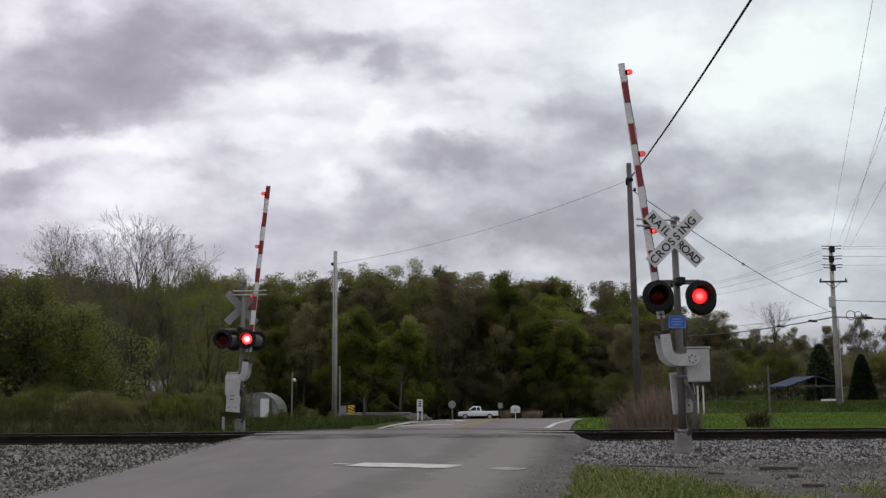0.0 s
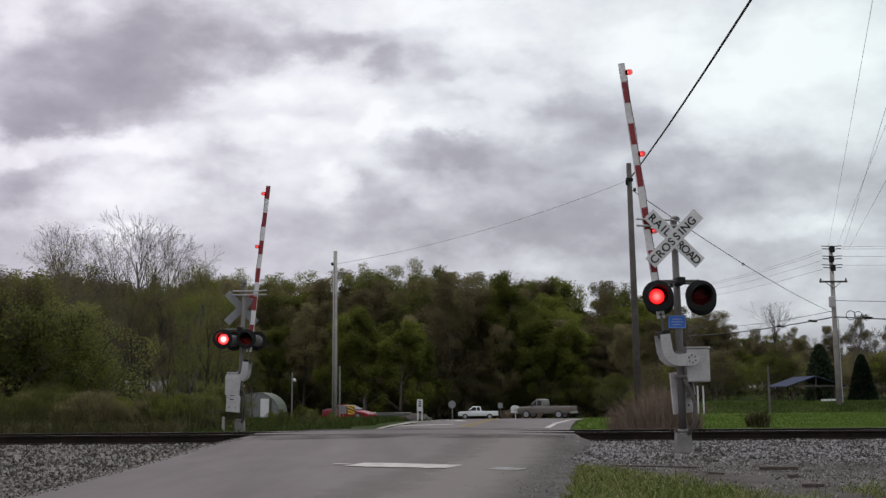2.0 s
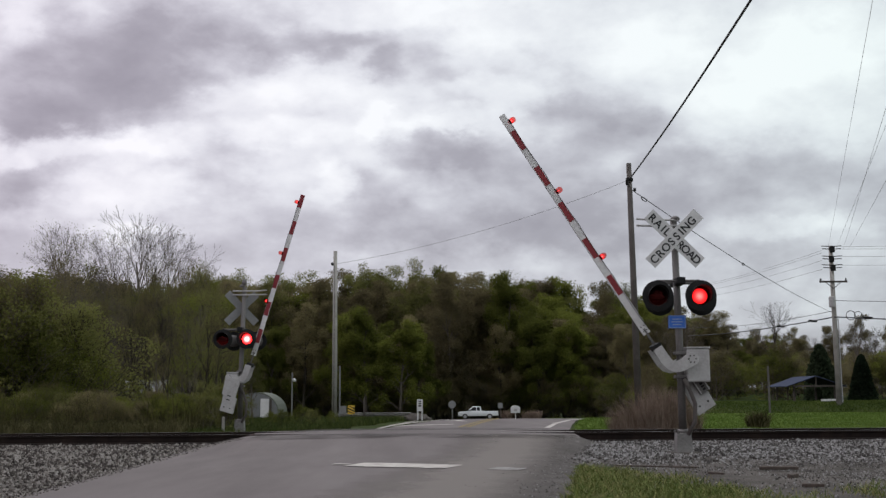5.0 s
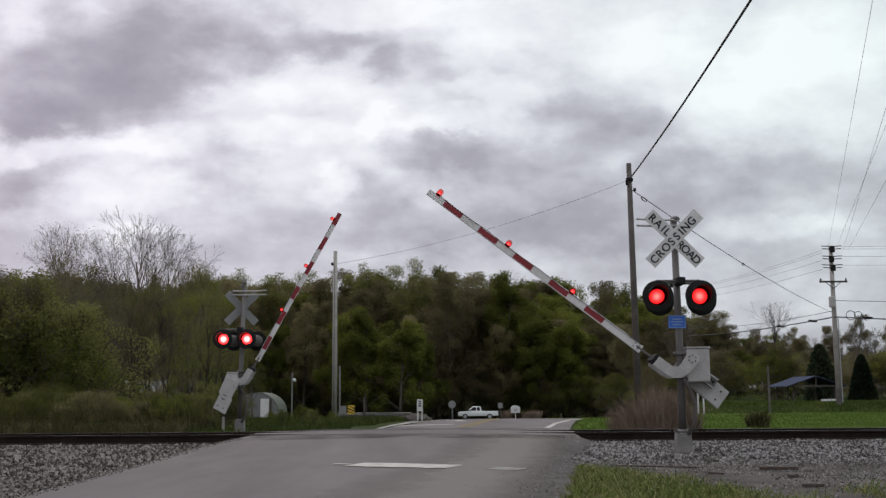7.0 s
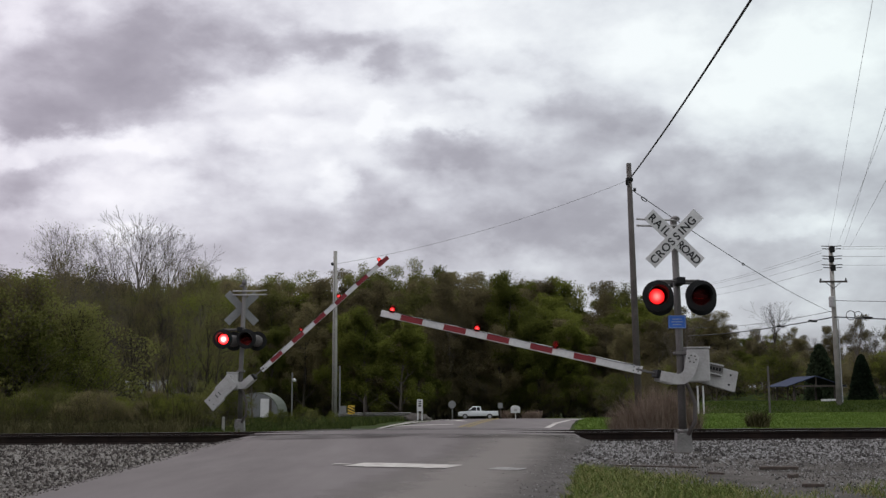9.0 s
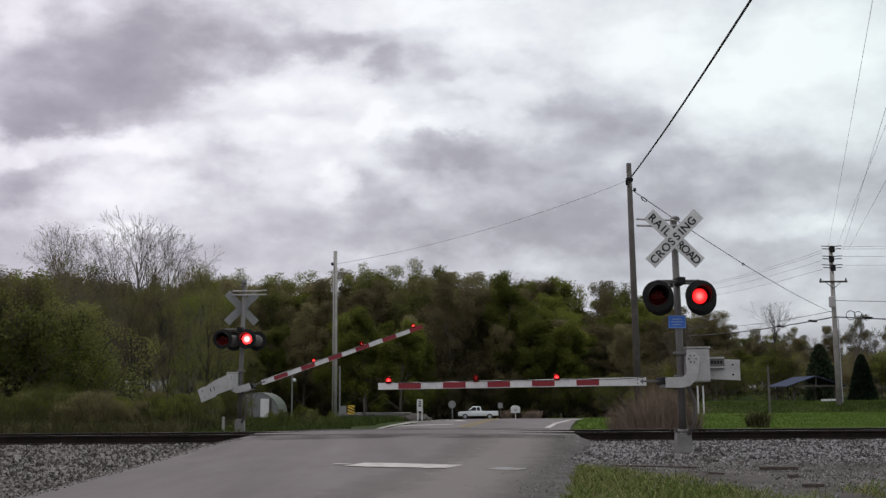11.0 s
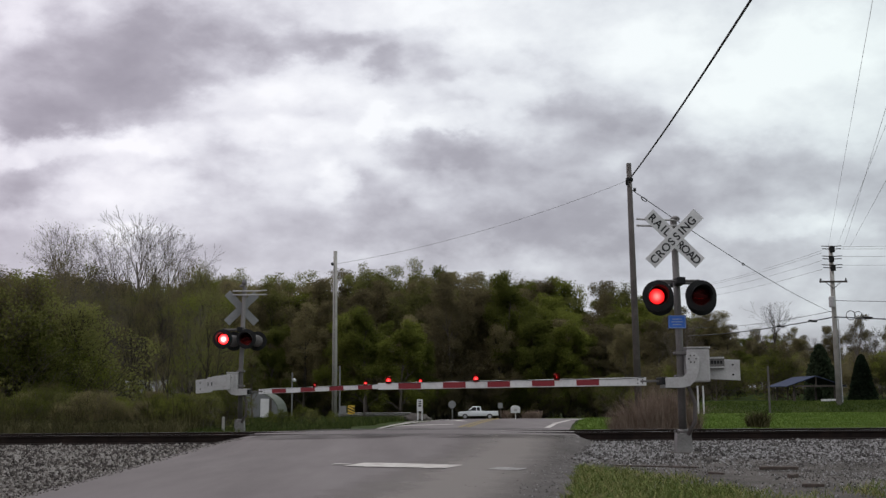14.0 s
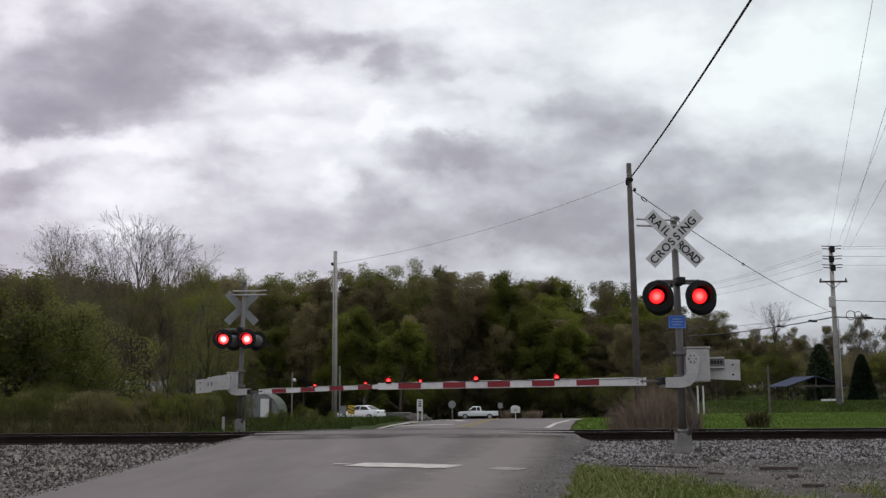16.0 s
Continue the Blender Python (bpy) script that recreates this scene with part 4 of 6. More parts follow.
def make_woods():
    rng = random.Random(21)
    full = [tree_kind(s, 14, 7.0, 34000, 0.105, LEAF, low=0.12, loose=0.052) for s in (1, 2, 3, 4)]
    pale = [tree_kind(s, 15, 6.5, 14000, 0.08, LEAF_LIGHT, low=0.35, loose=0.042) for s in (41, 42, 43)]
    dull = [tree_kind(s, 15, 7, 24000, 0.085, LEAF_DULL, low=0.15, loose=0.048) for s in (5, 6, 7)]
    thin = [tree_kind(s, 14, 8, 12500, 0.055, (LEAF_DULL, LEAF_LIGHT, LEAF_DULL, LEAF)[s - 31], low=0.08, loose=0.05) for s in (31, 32, 33, 34)]
    bush = [tree_kind(s, 5, 6, 9000, 0.07, {11: LEAF, 12: LEAF_LIGHT, 14: LEAF_DULL}[s], low=0.02) for s in (11, 12, 14)]
    dark = [bush[2], bush[2], bush[0]]
    bare = [tree_kind(s, 14, 8, 0, 0, LEAF, bare=True, depth=4, low=0.3) for s in (16, 17)]
    budding = (bare[0][0], tree_kind(16, 14, 8, 2200, 0.05, LEAF_LIGHT, bare=True, depth=4, low=0.3)[1])
    # far wood, behind the side road
    for row, (y0, n, h) in enumerate(((162, 44, 1.15), (172, 50, 1.50), (186, 54, 1.75), (200, 54, 1.91))):
        for i in range(n):
            x = -84 + 148 * (i + rng.uniform(0.1, 0.9)) / n
            y = y0 + rng.uniform(-6, 6)
            k = rng.choice(full) if rng.random() < 0.30 else rng.choice(pale) if rng.random() < 0.10 + 0.17 * row else rng.choice(dull)
            s = h * rng.uniform(0.87, 1.05) * (1 - 0.12 * smooth01(14, 22, x * 165 / y) - 0.48 * smooth01(26, 47, x * 165 / y))
            plant(k, x, y, land(x, y) - 0.2, (s * 1.0, s * 1.0, s), rng.uniform(0, 360), "tall woodland tree in fresh spring leaf" if k in full or k in pale else "tall woodland tree with bare and budding twigs", group="trees of the wood")
    # leafless tops that rise over the wood
    for x, y, s in ((11, 204, 2.02), (14.5, 203, 1.98), (3, 205, 1.96), (-36, 203, 1.86), (-21, 204, 1.96), (31, 205, 1.86), (8, 206, 2.0)):
        plant(budding if int(x) % 2 else bare[1], x, y, land(x, y) - 0.2, (s * 0.8, s * 0.8, s), 51 * x, "tall budding tree that rises over the wood", group="trees of the wood")
    # rounder, greener trees that stand forward
    for x, y, s, w in ((-14.2, 150, 1.08, 0.95), (-10.4, 147, 1.12, 1.0), (-6.0, 146, 0.98, 1.1), (-3.2, 149, 0.92, 0.9), (10.2, 157, 1.56, 0.8), (13.5, 153, 1.14, 1.0), (17.8, 155, 1.06, 1.05), (20.6, 157, 0.92, 1.0), (-24, 150, 1.0, 0.9), (27, 158, 0.72, 1.1)):
        plant(full[int(abs(x)) % 4], x, y, land(x, y) - 0.2, (s * w, s * w, s), 33 * x, "broad leafy green tree at the edge of the wood", group="trees of the wood")
    for x, y, s, w in ((1.2, 156, 1.32, 0.9), (5.0, 158, 1.36, 0.9), (8.0, 155, 1.0, 1.0), (-19.5, 152, 1.1, 0.95), (-17.0, 155, 1.25, 0.9), (23.8, 158, 0.98, 1.0), (-28, 154, 1.15, 1.0)):
        plant(dull[int(abs(x)) % 3], x, y, land(x, y) - 0.2, (s * w, s * w, s), 47 * x, "tall woodland tree with bare and budding twigs", group="trees of the wood")
    for i in range(70):
        x = -70 + 112 * (i + rng.random()) / 70
        y = 158 + rng.uniform(-3, 8)
        s = rng.uniform(0.55, 1.0)
        plant(rng.choice(dull), x, y, land(x, y) - 0.3, (s * 1.25, s * 1.25, s), rng.uniform(0, 360), "slender undergrowth sapling with budding twigs", "sapling", "saplings of the wood", "sapling")
    for i in range(58):
        x = -52 + 92 * (i + rng.random()) / 58
        y = 156 + rng.uniform(-2.5, 2.5)
        s = rng.uniform(0.7, 1.0)
        plant(bush[2] if rng.random() < 0.7 else bush[0], x, y, land(x, y) - 0.3, (s * 1.3, s * 1.3, s), rng.uniform(0, 360), "brown undergrowth bush before the wood", "bush", "bushes of the wood", "bush")
    for i in range(64):
        x = -34 + 66 * (i + rng.random()) / 64
        y = 153.5 + rng.uniform(0, 4)
        s = rng.uniform(0.75, 1.25)
        plant(bush[2] if rng.random() < 0.75 else bush[0], x, y, land(x, y) - 0.3, (s, s, s), rng.uniform(0, 360), "brown undergrowth bush before the wood", "bush", "bushes of the wood", "bush")
    for x, y, s in ((29.6, 190, 1.62), (28.0, 193, 1.5), (-15.5, 192, 1.98), (-13.8, 194, 1.9)):
        plant(pale[int(x) % 3], x, y, land(x, y) - 0.2, (s * 0.9, s * 0.9, s), 30 * x, "tall pale tree that rises over the wood", group="trees of the wood")
    # nearer thicket beside the track
    for i in range(64):
        y = 50 + 34 * rng.random()
        x = -0.48 * y - 2 + rng.random() * (0.48 * y - 10 - 0.12 * (y - 46))
        if -0.38 < x / y < -0.21 and y < 62:
            y, x = y + 12, x * (y + 12) / y
        s = rng.uniform(0.46, 0.68) * (0.80 + 0.0062 * (y - 50) + 0.08)
        k = rng.choice(thin)
        plant(k, x, y, land(x, y) - 0.2, (s, s, s), rng.uniform(0, 360), "young tree in thin spring leaf beside the track", group="trees of the thicket")
    for i in range(96):
        y = 32 + 18 * rng.random()
        x = -0.48 * y - 1 + rng.random() * (0.48 * y - 7 - 0.2 * (y - 32))
        s = rng.uniform(0.4, 0.8)
        if -0.345 < x / y < -0.235:
            s = rng.uniform(0.13, 0.19)
        plant(rng.choice(bush), x, y, land(x, y) - 0.2, (s, s, s), rng.uniform(0, 360), "tangled green bush beside the track", "bush", "bushes of the thicket", "bush")
    # slender young trees in thin leaf, along the front of the thicket
    for x, y, s, k in ((-8.9, 40, 0.36, 1), (-8.2, 39, 0.30, 0), (-9.6, 41, 0.38, 3), (-16.9, 42, 0.32, 1), (-17.8, 43, 0.40, 1), (-15.6, 44, 0.46, 0), (-10.6, 45, 0.46, 2), (-10.4, 46, 0.48, 1), (-18.6, 46, 0.50, 0), (-17.4, 48, 0.54, 2), (-11.4, 50, 0.56, 0), (-9.9, 49, 0.44, 3)):
        plant(thin[k], x, y, land(x, y) - 0.1, (s * 0.8, s * 0.8, s), 57 * x, "slender young tree in thin yellow-green leaf", group="trees of the thicket")
    plant(pale[0], -10.6, 60, land(-10.6, 60), (0.27, 0.27, 0.26), 20, "small tree with hanging yellow-green leaves", group="trees of the thicket")
    for i in range(8):
        y = 49 + 3 * rng.random()
        x = -y * (0.25 + 0.095 * (i + rng.random()) / 8)
        s = rng.uniform(0.30, 0.38)
        plant(bush[i % 3], x, y, land(x, y) - 0.1, (s * 0.7, s * 0.7, s), 60 * i, "tangled green bush beside the low building", "bush", "bushes of the thicket", "bush")
    for i in range(9):
        y = 44 + 8 * rng.random()
        x = -y * (0.255 + 0.085 * (i + rng.random()) / 9)
        s = rng.uniform(0.22, 0.42)
        plant(budding if i % 2 else thin[i % 4], x, y, land(x, y) - 0.1, (s * 0.55, s * 0.55, s), 80 * i, "thin budding sapling before the low building", "sapling", "saplings of the thicket", "sapling")
    for x, y, s in ((-28.2, 78, 1.06), (-26.0, 76, 1.0), (-23.6, 75, 0.98), (-20.8, 74, 1.12), (-19.4, 77, 1.04), (-22.3, 80, 1.06)):
        plant(budding if x < -22 else bare[int(x * 2) % 2], x, y, land(x, y), (s, s, s), 40 * x, "tall leafless tree with fine upright twigs", group="bare trees")
    for x, y, s in ((-16.3, 44, 0.42), (-13.9, 45, 0.40), (-13.3, 46, 0.44), (-11.0, 43, 0.36), (-10.2, 44, 0.38), (-18.4, 45, 0.42), (-15.4, 47, 0.44), (-12.4, 48, 0.42)):
        plant(budding if int(x * 10) % 2 else bare[0], x, y, land(x, y) - 0.1, (s * 0.55, s * 0.55, s), 83 * x, "slender dark-stemmed tree beside the track", group="trees of the thicket")
    for i in range(8):
        y = 40 + 12 * rng.random()
        x = -0.46 * y + rng.random() * (0.46 * y - 8.2 - 0.15 * (y - 36))
        s = rng.uniform(0.30, 0.5)
        plant(bare[i % 2], x, y, land(x, y) - 0.1, (s * 0.6, s * 0.6, s), rng.uniform(0, 360), "thin leafless sapling beside the track", "sapling", "saplings of the thicket", "sapling")
    # far trees beyond the meadow
    for i in range(40):
        x = 34 + 60 * (i + rng.random()) / 40
        y = 165 + rng.uniform(-8, 25)
        s = rng.uniform(0.36, 0.5)
        plant(rng.choice(dull + full[:1]), x, y, land(x, y) - 0.3, (s * 1.4, s * 1.4, s), rng.uniform(0, 360), "low far tree beyond the meadow", group="trees beyond the meadow")
    for i in range(30):
        x = 30 + 62 * (i + rng.random()) / 30
        y = 158 + rng.uniform(-6, 16)
        s = rng.uniform(0.75, 1.0)
        plant(rng.choice(dark), x, y, land(x, y) - 0.2, (s * 1.6, s * 1.6, s), rng.uniform(0, 360), "dark bush at the far edge of the meadow", "bush", "bushes beyond the meadow", "bush")
    for i in range(52):
        x = 22 + 50 * (i + rng.random()) / 52
        y = 126 + rng.uniform(-4, 18)
        s = rng.uniform(0.6, 1.0)
        plant(rng.choice(dark), x, y, land(x, y) - 0.2, (s * 1.3, s * 1.3, s), rng.uniform(0, 360), "dark bush at the far edge of the meadow", "bush", "bushes beyond the meadow", "bush")
    for x, y, s in ((43.5, 140, 0.98), (49.5, 142, 0.62), (53, 139, 0.70), (57.5, 144, 0.72), (26.5, 120, 0.72)):
        plant(bare[int(x) % 2], x, y, 0.2, (s * 1.45, s * 1.45, s), 20 * x, "leafless spreading tree beyond the meadow", group="bare trees")
    for x, y, s in ((60, 165, 0.72), (64.5, 168, 0.80), (69, 166, 0.78), (56, 170, 0.62)):
        plant(dull[int(x) % 3], x, y, land(x, y) - 0.2, (s, s, s), 20 * x, "dark budding tree beyond the meadow", group="trees beyond the meadow")
    for x, y, s in ((-6.9, 34, 0.17), (-6.1, 33, 0.10), (-5.6, 35, 0.09), (-5.0, 33.5, 0.10), (-4.6, 35, 0.12), (-4.1, 34, 0.10), (-3.6, 35, 0.085)):
        plant(bush[int(-x * 10) % 2], x, y, land(x, y) - 0.05, (s, s, s), 70 * x, "low green bush beside the far road", "bush", "bushes of the thicket", "bush")
    for i in range(78):
        x = -17.5 + 11.2 * (i + rng.random()) / 78
        y = 28.2 + 4.6 * rng.random()
        s = rng.uniform(0.13, 0.19) * (1.3 if x / y < -0.345 or x / y > -0.235 else 1.0)
        plant(rng.choice((bush[0], bush[1], bush[2])), x, y, land(x, y) - 0.08, (s * 1.25, s * 1.25, s), rng.uniform(0, 360), "low brown and green bush along the track", "bush", "bushes of the thicket", "bush")
    for x, y, s in ((27.5, 138, 0.72), (30.5, 141, 0.66), (24.0, 140, 0.7)):
        plant(dull[int(x) % 3], x, y, 0.0, (s, s, s), 20 * x, "dark budding tree beyond the meadow", group="trees beyond the meadow")


def evergreen(x, y, z, h, r, label):
    """A dense clipped cone of needles on a short trunk."""
    rng = random.Random(int(x * 10))
    t = root("evergreen", pose(x, y, z), label, "tree", "evergreens by the shelter")
    part("trunk", tube([(0, 0, -0.2), (0, 0, h * 0.9)], [0.14, 0.03], 8), BARK, t)
    spots = []
    for _ in range(5200):
        f = rng.random() ** 1.4
        rr = r * (1 - f) ** 0.55 * (0.86 + 0.2 * noise.noise((f * 5, rng.random() * 2, x))) * rng.uniform(0.55, 1.0) ** 0.5
        a = rng.random() * 6.283
        lump = 1 + 0.16 * noise.noise((math.cos(a) * 1.6 + x, math.sin(a) * 1.6, f * 4))
        spots.append((rr * lump * math.cos(a), rr * lump * math.sin(a), 0.12 + f * (h - 0.1)))
    part("crown", leaf_mesh(spots, 0.24, rng, LEAF_DARK, "crown"), LEAF_DARK, t)


# ---------------------------------------------------------------- vehicles
def loft_body(rows, width, bevel=0.05):
    """A shell from a side outline; rows of (x, z, half width)."""
    b = bmesh.new()
    left = [b.verts.new((x, -w, z)) for x, z, w in rows]
    right = [b.verts.new((x, w, z)) for x, z, w in rows]
    n = len(rows)
    for k in range(n):
        b.faces.new((left[k], left[(k + 1) % n], right[(k + 1) % n], right[k]))
    b.faces.new(left[::-1])
    b.faces.new(right)
    bmesh.ops.bevel(b, geom=[e for e in b.edges], offset=bevel, segments=2, affect="EDGES", profile=0.6)
    return b


def quad_plate(pts, thick, mat_dir):
    b = bmesh.new()
    f = b.faces.new([b.verts.new(p) for p in pts])
    e = bmesh.ops.extrude_face_region(b, geom=[f])
    bmesh.ops.translate(b, vec=Vector(mat_dir) * thick, verts=[v for v in e["geom"] if isinstance(v, bmesh.types.BMVert)])
    return b


def add_wheels(car, xs, half, r):
    tyre = finish(lathe([(r * 0.62, -0.10), (r * 0.95, -0.10), (r, -0.06), (r, 0.06), (r * 0.95, 0.10), (r * 0.62, 0.10)], 24, pose(0, 0, 0, 90, 0, 0)), "tyre", TYRE, True)
    rim = finish(lathe([(r * 0.64, -0.106), (r * 0.55, -0.095), (r * 0.2, -0.085), (r * 0.18, 0.085), (r * 0.55, 0.095), (r * 0.64, 0.106)], 20, pose(0, 0, 0, 90, 0, 0)), "rim", RIM)
    for x in xs:
        for y in (-half, half):
            w = part("wheel", tyre, TYRE, car, "", pose(x, y, r))
            part("rim", rim, RIM, w, "alloy rim")


def saloon(name, paint, label, length, height, coupe=False):
    """A passenger car, front towards +x, wheels on z = 0."""
    car = root(name, pose(0, 0, 0), label, "car", "vehicles on the side road")
    L, H = length / 2, height
    if coupe:
        low = [(-L, 0.45, 0.78), (-L + 0.05, 0.82, 0.78), (-L + 0.5, 0.93, 0.82), (0.1, 0.88, 0.84), (L - 1.2, 0.80, 0.82), (L - 0.35, 0.66, 0.74), (L, 0.50, 0.66), (L - 0.02, 0.30, 0.68), (L - 0.4, 0.20, 0.76), (-L + 0.4, 0.20, 0.78), (-L + 0.03, 0.30, 0.76)]
        cab = [(-L + 0.65, 0.90, 0.74), (-0.85, H - 0.06, 0.60), (-0.35, H, 0.58), (0.05, H - 0.02, 0.58), (L - 1.25, 0.80, 0.72)]
        win = [[(-1.15, 0.95), (-0.85, H - 0.12), (-0.28, H - 0.07), (-0.25, 0.93)], [(-0.18, 0.93), (-0.20, H - 0.07), (0.05, H - 0.08), (L - 1.5, 0.88)]]
    else:
        low = [(-L, 0.50, 0.76), (-L + 0.04, 0.88, 0.76), (-L + 0.25, 0.97, 0.78), (-L + 0.95, 0.96, 0.84), (0.9, 0.90, 0.86), (L - 0.6, 0.78, 0.82), (L - 0.08, 0.66, 0.72), (L, 0.48, 0.70), (L - 0.05, 0.28, 0.72), (L - 0.5, 0.21, 0.80), (-L + 0.5, 0.21, 0.80), (-L + 0.04, 0.32, 0.74)]
        cab = [(-L + 0.62, 0.95, 0.74), (-1.0, H - 0.07, 0.60), (-0.45, H, 0.58), (0.15, H - 0.02, 0.58), (L - 1.25, 0.90, 0.74)]
        win = [[(-1.35, 1.0), (-0.98, H - 0.14), (-0.38, H - 0.08), (-0.36, 0.99)], [(-0.28, 0.99), (-0.30, H - 0.08), (0.12, H - 0.09), (L - 1.62, 0.97)]]
    part("body", loft_body(low, 1.7, 0.06), paint, car, "", smooth=True)
    part("roof", loft_body(cab, 1.4, 0.035), paint, car, "", smooth=True)
    zb, zt = 0.95, H - 0.08
    for side in (-1, 1):
        for w in win:
            pts = []
            for x, z in w:
                f = (z - zb) / (zt - zb)
                pts.append((x, side * (0.742 + 0.006 - 0.135 * f), z))
            part("window", quad_plate(pts, 0.012, (0, side, 0)), GLASS, car, "dark side window")
        part("headlight", box(0.10, 0.30, 0.11, (L - 0.07, side * 0.50, 0.60), 0.02), SIGN_W, car, "clear headlight")
        part("tail_light", box(0.08, 0.28, 0.16, (-L + 0.05, side * 0.58, 0.76), 0.02), ARM_R, car, "red tail light")
        part("mirror", box(0.10, 0.14, 0.10, (L - 1.55, side * 0.88, 0.98), 0.02), paint, car)
    f0, f1 = cab[3], cab[4]
    part("windscreen", quad_plate([(f0[0] + 0.08, -0.52, f0[1] - 0.02), (f0[0] + 0.08, 0.52, f0[1] - 0.02), (f1[0] - 0.06, 0.64, f1[1] + 0.08), (f1[0] - 0.06, -0.64, f1[1] + 0.08)], 0.035, (0.5, 0, 0.8)), GLASS, car, "dark windscreen")
    r0, r1 = cab[1], cab[0]
    part("rear_window", quad_plate([(r0[0] - 0.06, -0.52, r0[1] - 0.03), (r0[0] - 0.06, 0.52, r0[1] - 0.03), (r1[0] + 0.10, 0.62, r1[1] + 0.08), (r1[0] + 0.10, -0.62, r1[1] + 0.08)], 0.035, (-0.5, 0, 0.8)), GLASS, car, "dark rear window")
    part("bumper", box(0.10, 1.42, 0.14, (L - 0.02, 0, 0.40), 0.03), paint, car)
    part("bumper", box(0.10, 1.48, 0.14, (-L + 0.02, 0, 0.42), 0.03), paint, car)
    add_wheels(car, (-L + 0.95, L - 0.90), 0.76, 0.31)
    return car


def pickup(name, paint, label, length, crew, group):
    """A pickup truck, front towards +x."""
    car = root(name, pose(0, 0, 0), label, "pickup truck", group)
    L = length / 2
    back = -0.45 if crew else 0.0
    low = [(-L, 0.55, 0.86), (-L, 1.12, 0.88), (back, 1.12, 0.90), (1.05, 1.12, 0.90), (L - 0.25, 1.04, 0.86), (L - 0.03, 0.92, 0.84), (L, 0.55, 0.84), (L - 0.3, 0.42, 0.84), (-L + 0.3, 0.46, 0.86)]
    part("body", loft_body(low, 1.8, 0.05), paint, car, "", smooth=True)
    part("cargo_bed", box(-(-L) + back - 0.26, 1.52, 0.05, ((-L + back) / 2 - 0.02, 0, 1.128), 0.01), BLACK, car, "dark open cargo bed")
    cab = [(back, 1.10, 0.84), (back + 0.08, 1.72, 0.70), (back + 0.5, 1.78, 0.68), (0.75, 1.76, 0.68), (1.45, 1.12, 0.82)]
    part("roof", loft_body(cab, 1.6, 0.04), paint, car, "", smooth=True)
    wins = [[(back + 0.18, 1.18), (back + 0.22, 1.62), (back + 0.62, 1.66), (back + 0.62, 1.18)], [(back + 0.72, 1.18), (back + 0.72, 1.66), (0.72, 1.66), (1.18, 1.18)]]
    for side in (-1, 1):
        for w in wins:
            part("window", quad_plate([(x, side * (0.845 - 0.235 * (z - 1.12) + 0.004), z) for x, z in w], 0.014, (0, side, 0)), GLASS, car, "dark side window")
        part("headlight", box(0.08, 0.3, 0.2, (L - 0.03, side * 0.62, 0.86), 0.02), SIGN_W, car, "clear headlight")
        part("tail_light", box(0.06, 0.16, 0.3, (-L + 0.02, side * 0.78, 0.92), 0.02), ARM_R, car, "red tail light")
        part("mirror", box(0.08, 0.2, 0.2, (1.15, side * 1.0, 1.22), 0.02), BLACK, car)
    part("windscreen", quad_plate([(0.84, -0.6, 1.70), (0.84, 0.6, 1.70), (1.42, 0.74, 1.18), (1.42, -0.74, 1.18)], 0.03, (0.6, 0, 0.7)), GLASS, car, "dark windscreen")
    part("bumper", box(0.12, 1.7, 0.2, (L, 0, 0.55), 0.03), RIM, car, "bright bumper")
    part("bumper", box(0.12, 1.7, 0.16, (-L, 0, 0.55), 0.03), RIM, car, "bright bumper")
    add_wheels(car, (-L + 1.15, L - 0.95), 0.80, 0.38)
    return car


# ---------------------------------------------------------------- small things along the roads
def stripe(name, pts, width, mat, label, lift=0.050, rag=0.0):
    secs = []
    for i, p in enumerate(pts):
        a, b = Vector(pts[max(i - 1, 0)]), Vector(pts[min(i + 1, len(pts) - 1)])
        d = (b - a).normalized()
        n = Vector((-d.y, d.x)) * width / 2
        u = 1 + rag * (noise.noise((p[0] * 6, p[1], 1)) + 0.6 * noise.noise((p[0] * 23, p[1], 2)))
        v = 1 + rag * (noise.noise((p[0] * 6, p[1], 5)) + 0.6 * noise.noise((p[0] * 23, p[1], 7)))
        secs.append([(p[0] + n.x * u, p[1] + n.y * u, surface(p[0] + n.x, p[1])), (p[0] - n.x * v, p[1] - n.y * v, surface(p[0] - n.x, p[1]))])
    return thing(name, ribbon(secs, lift), mat, label, "road marking", "painted road lines", "structure")


def surface(x, y):
    l, r = road_left(y), road_edge(y)
    u = 2 * (x - l) / (r - l) - 1
    return hump(y) + land(x, y) - 0.04 * u * u


def fine(pts, n=8):
    out = []
    for (x0, y0), (x1, y1) in zip(pts, pts[1:]):
        out += [(x0 + (x1 - x0) * k / n, y0 + (y1 - y0) * k / n) for k in range(n)]
    return out + [pts[-1]]


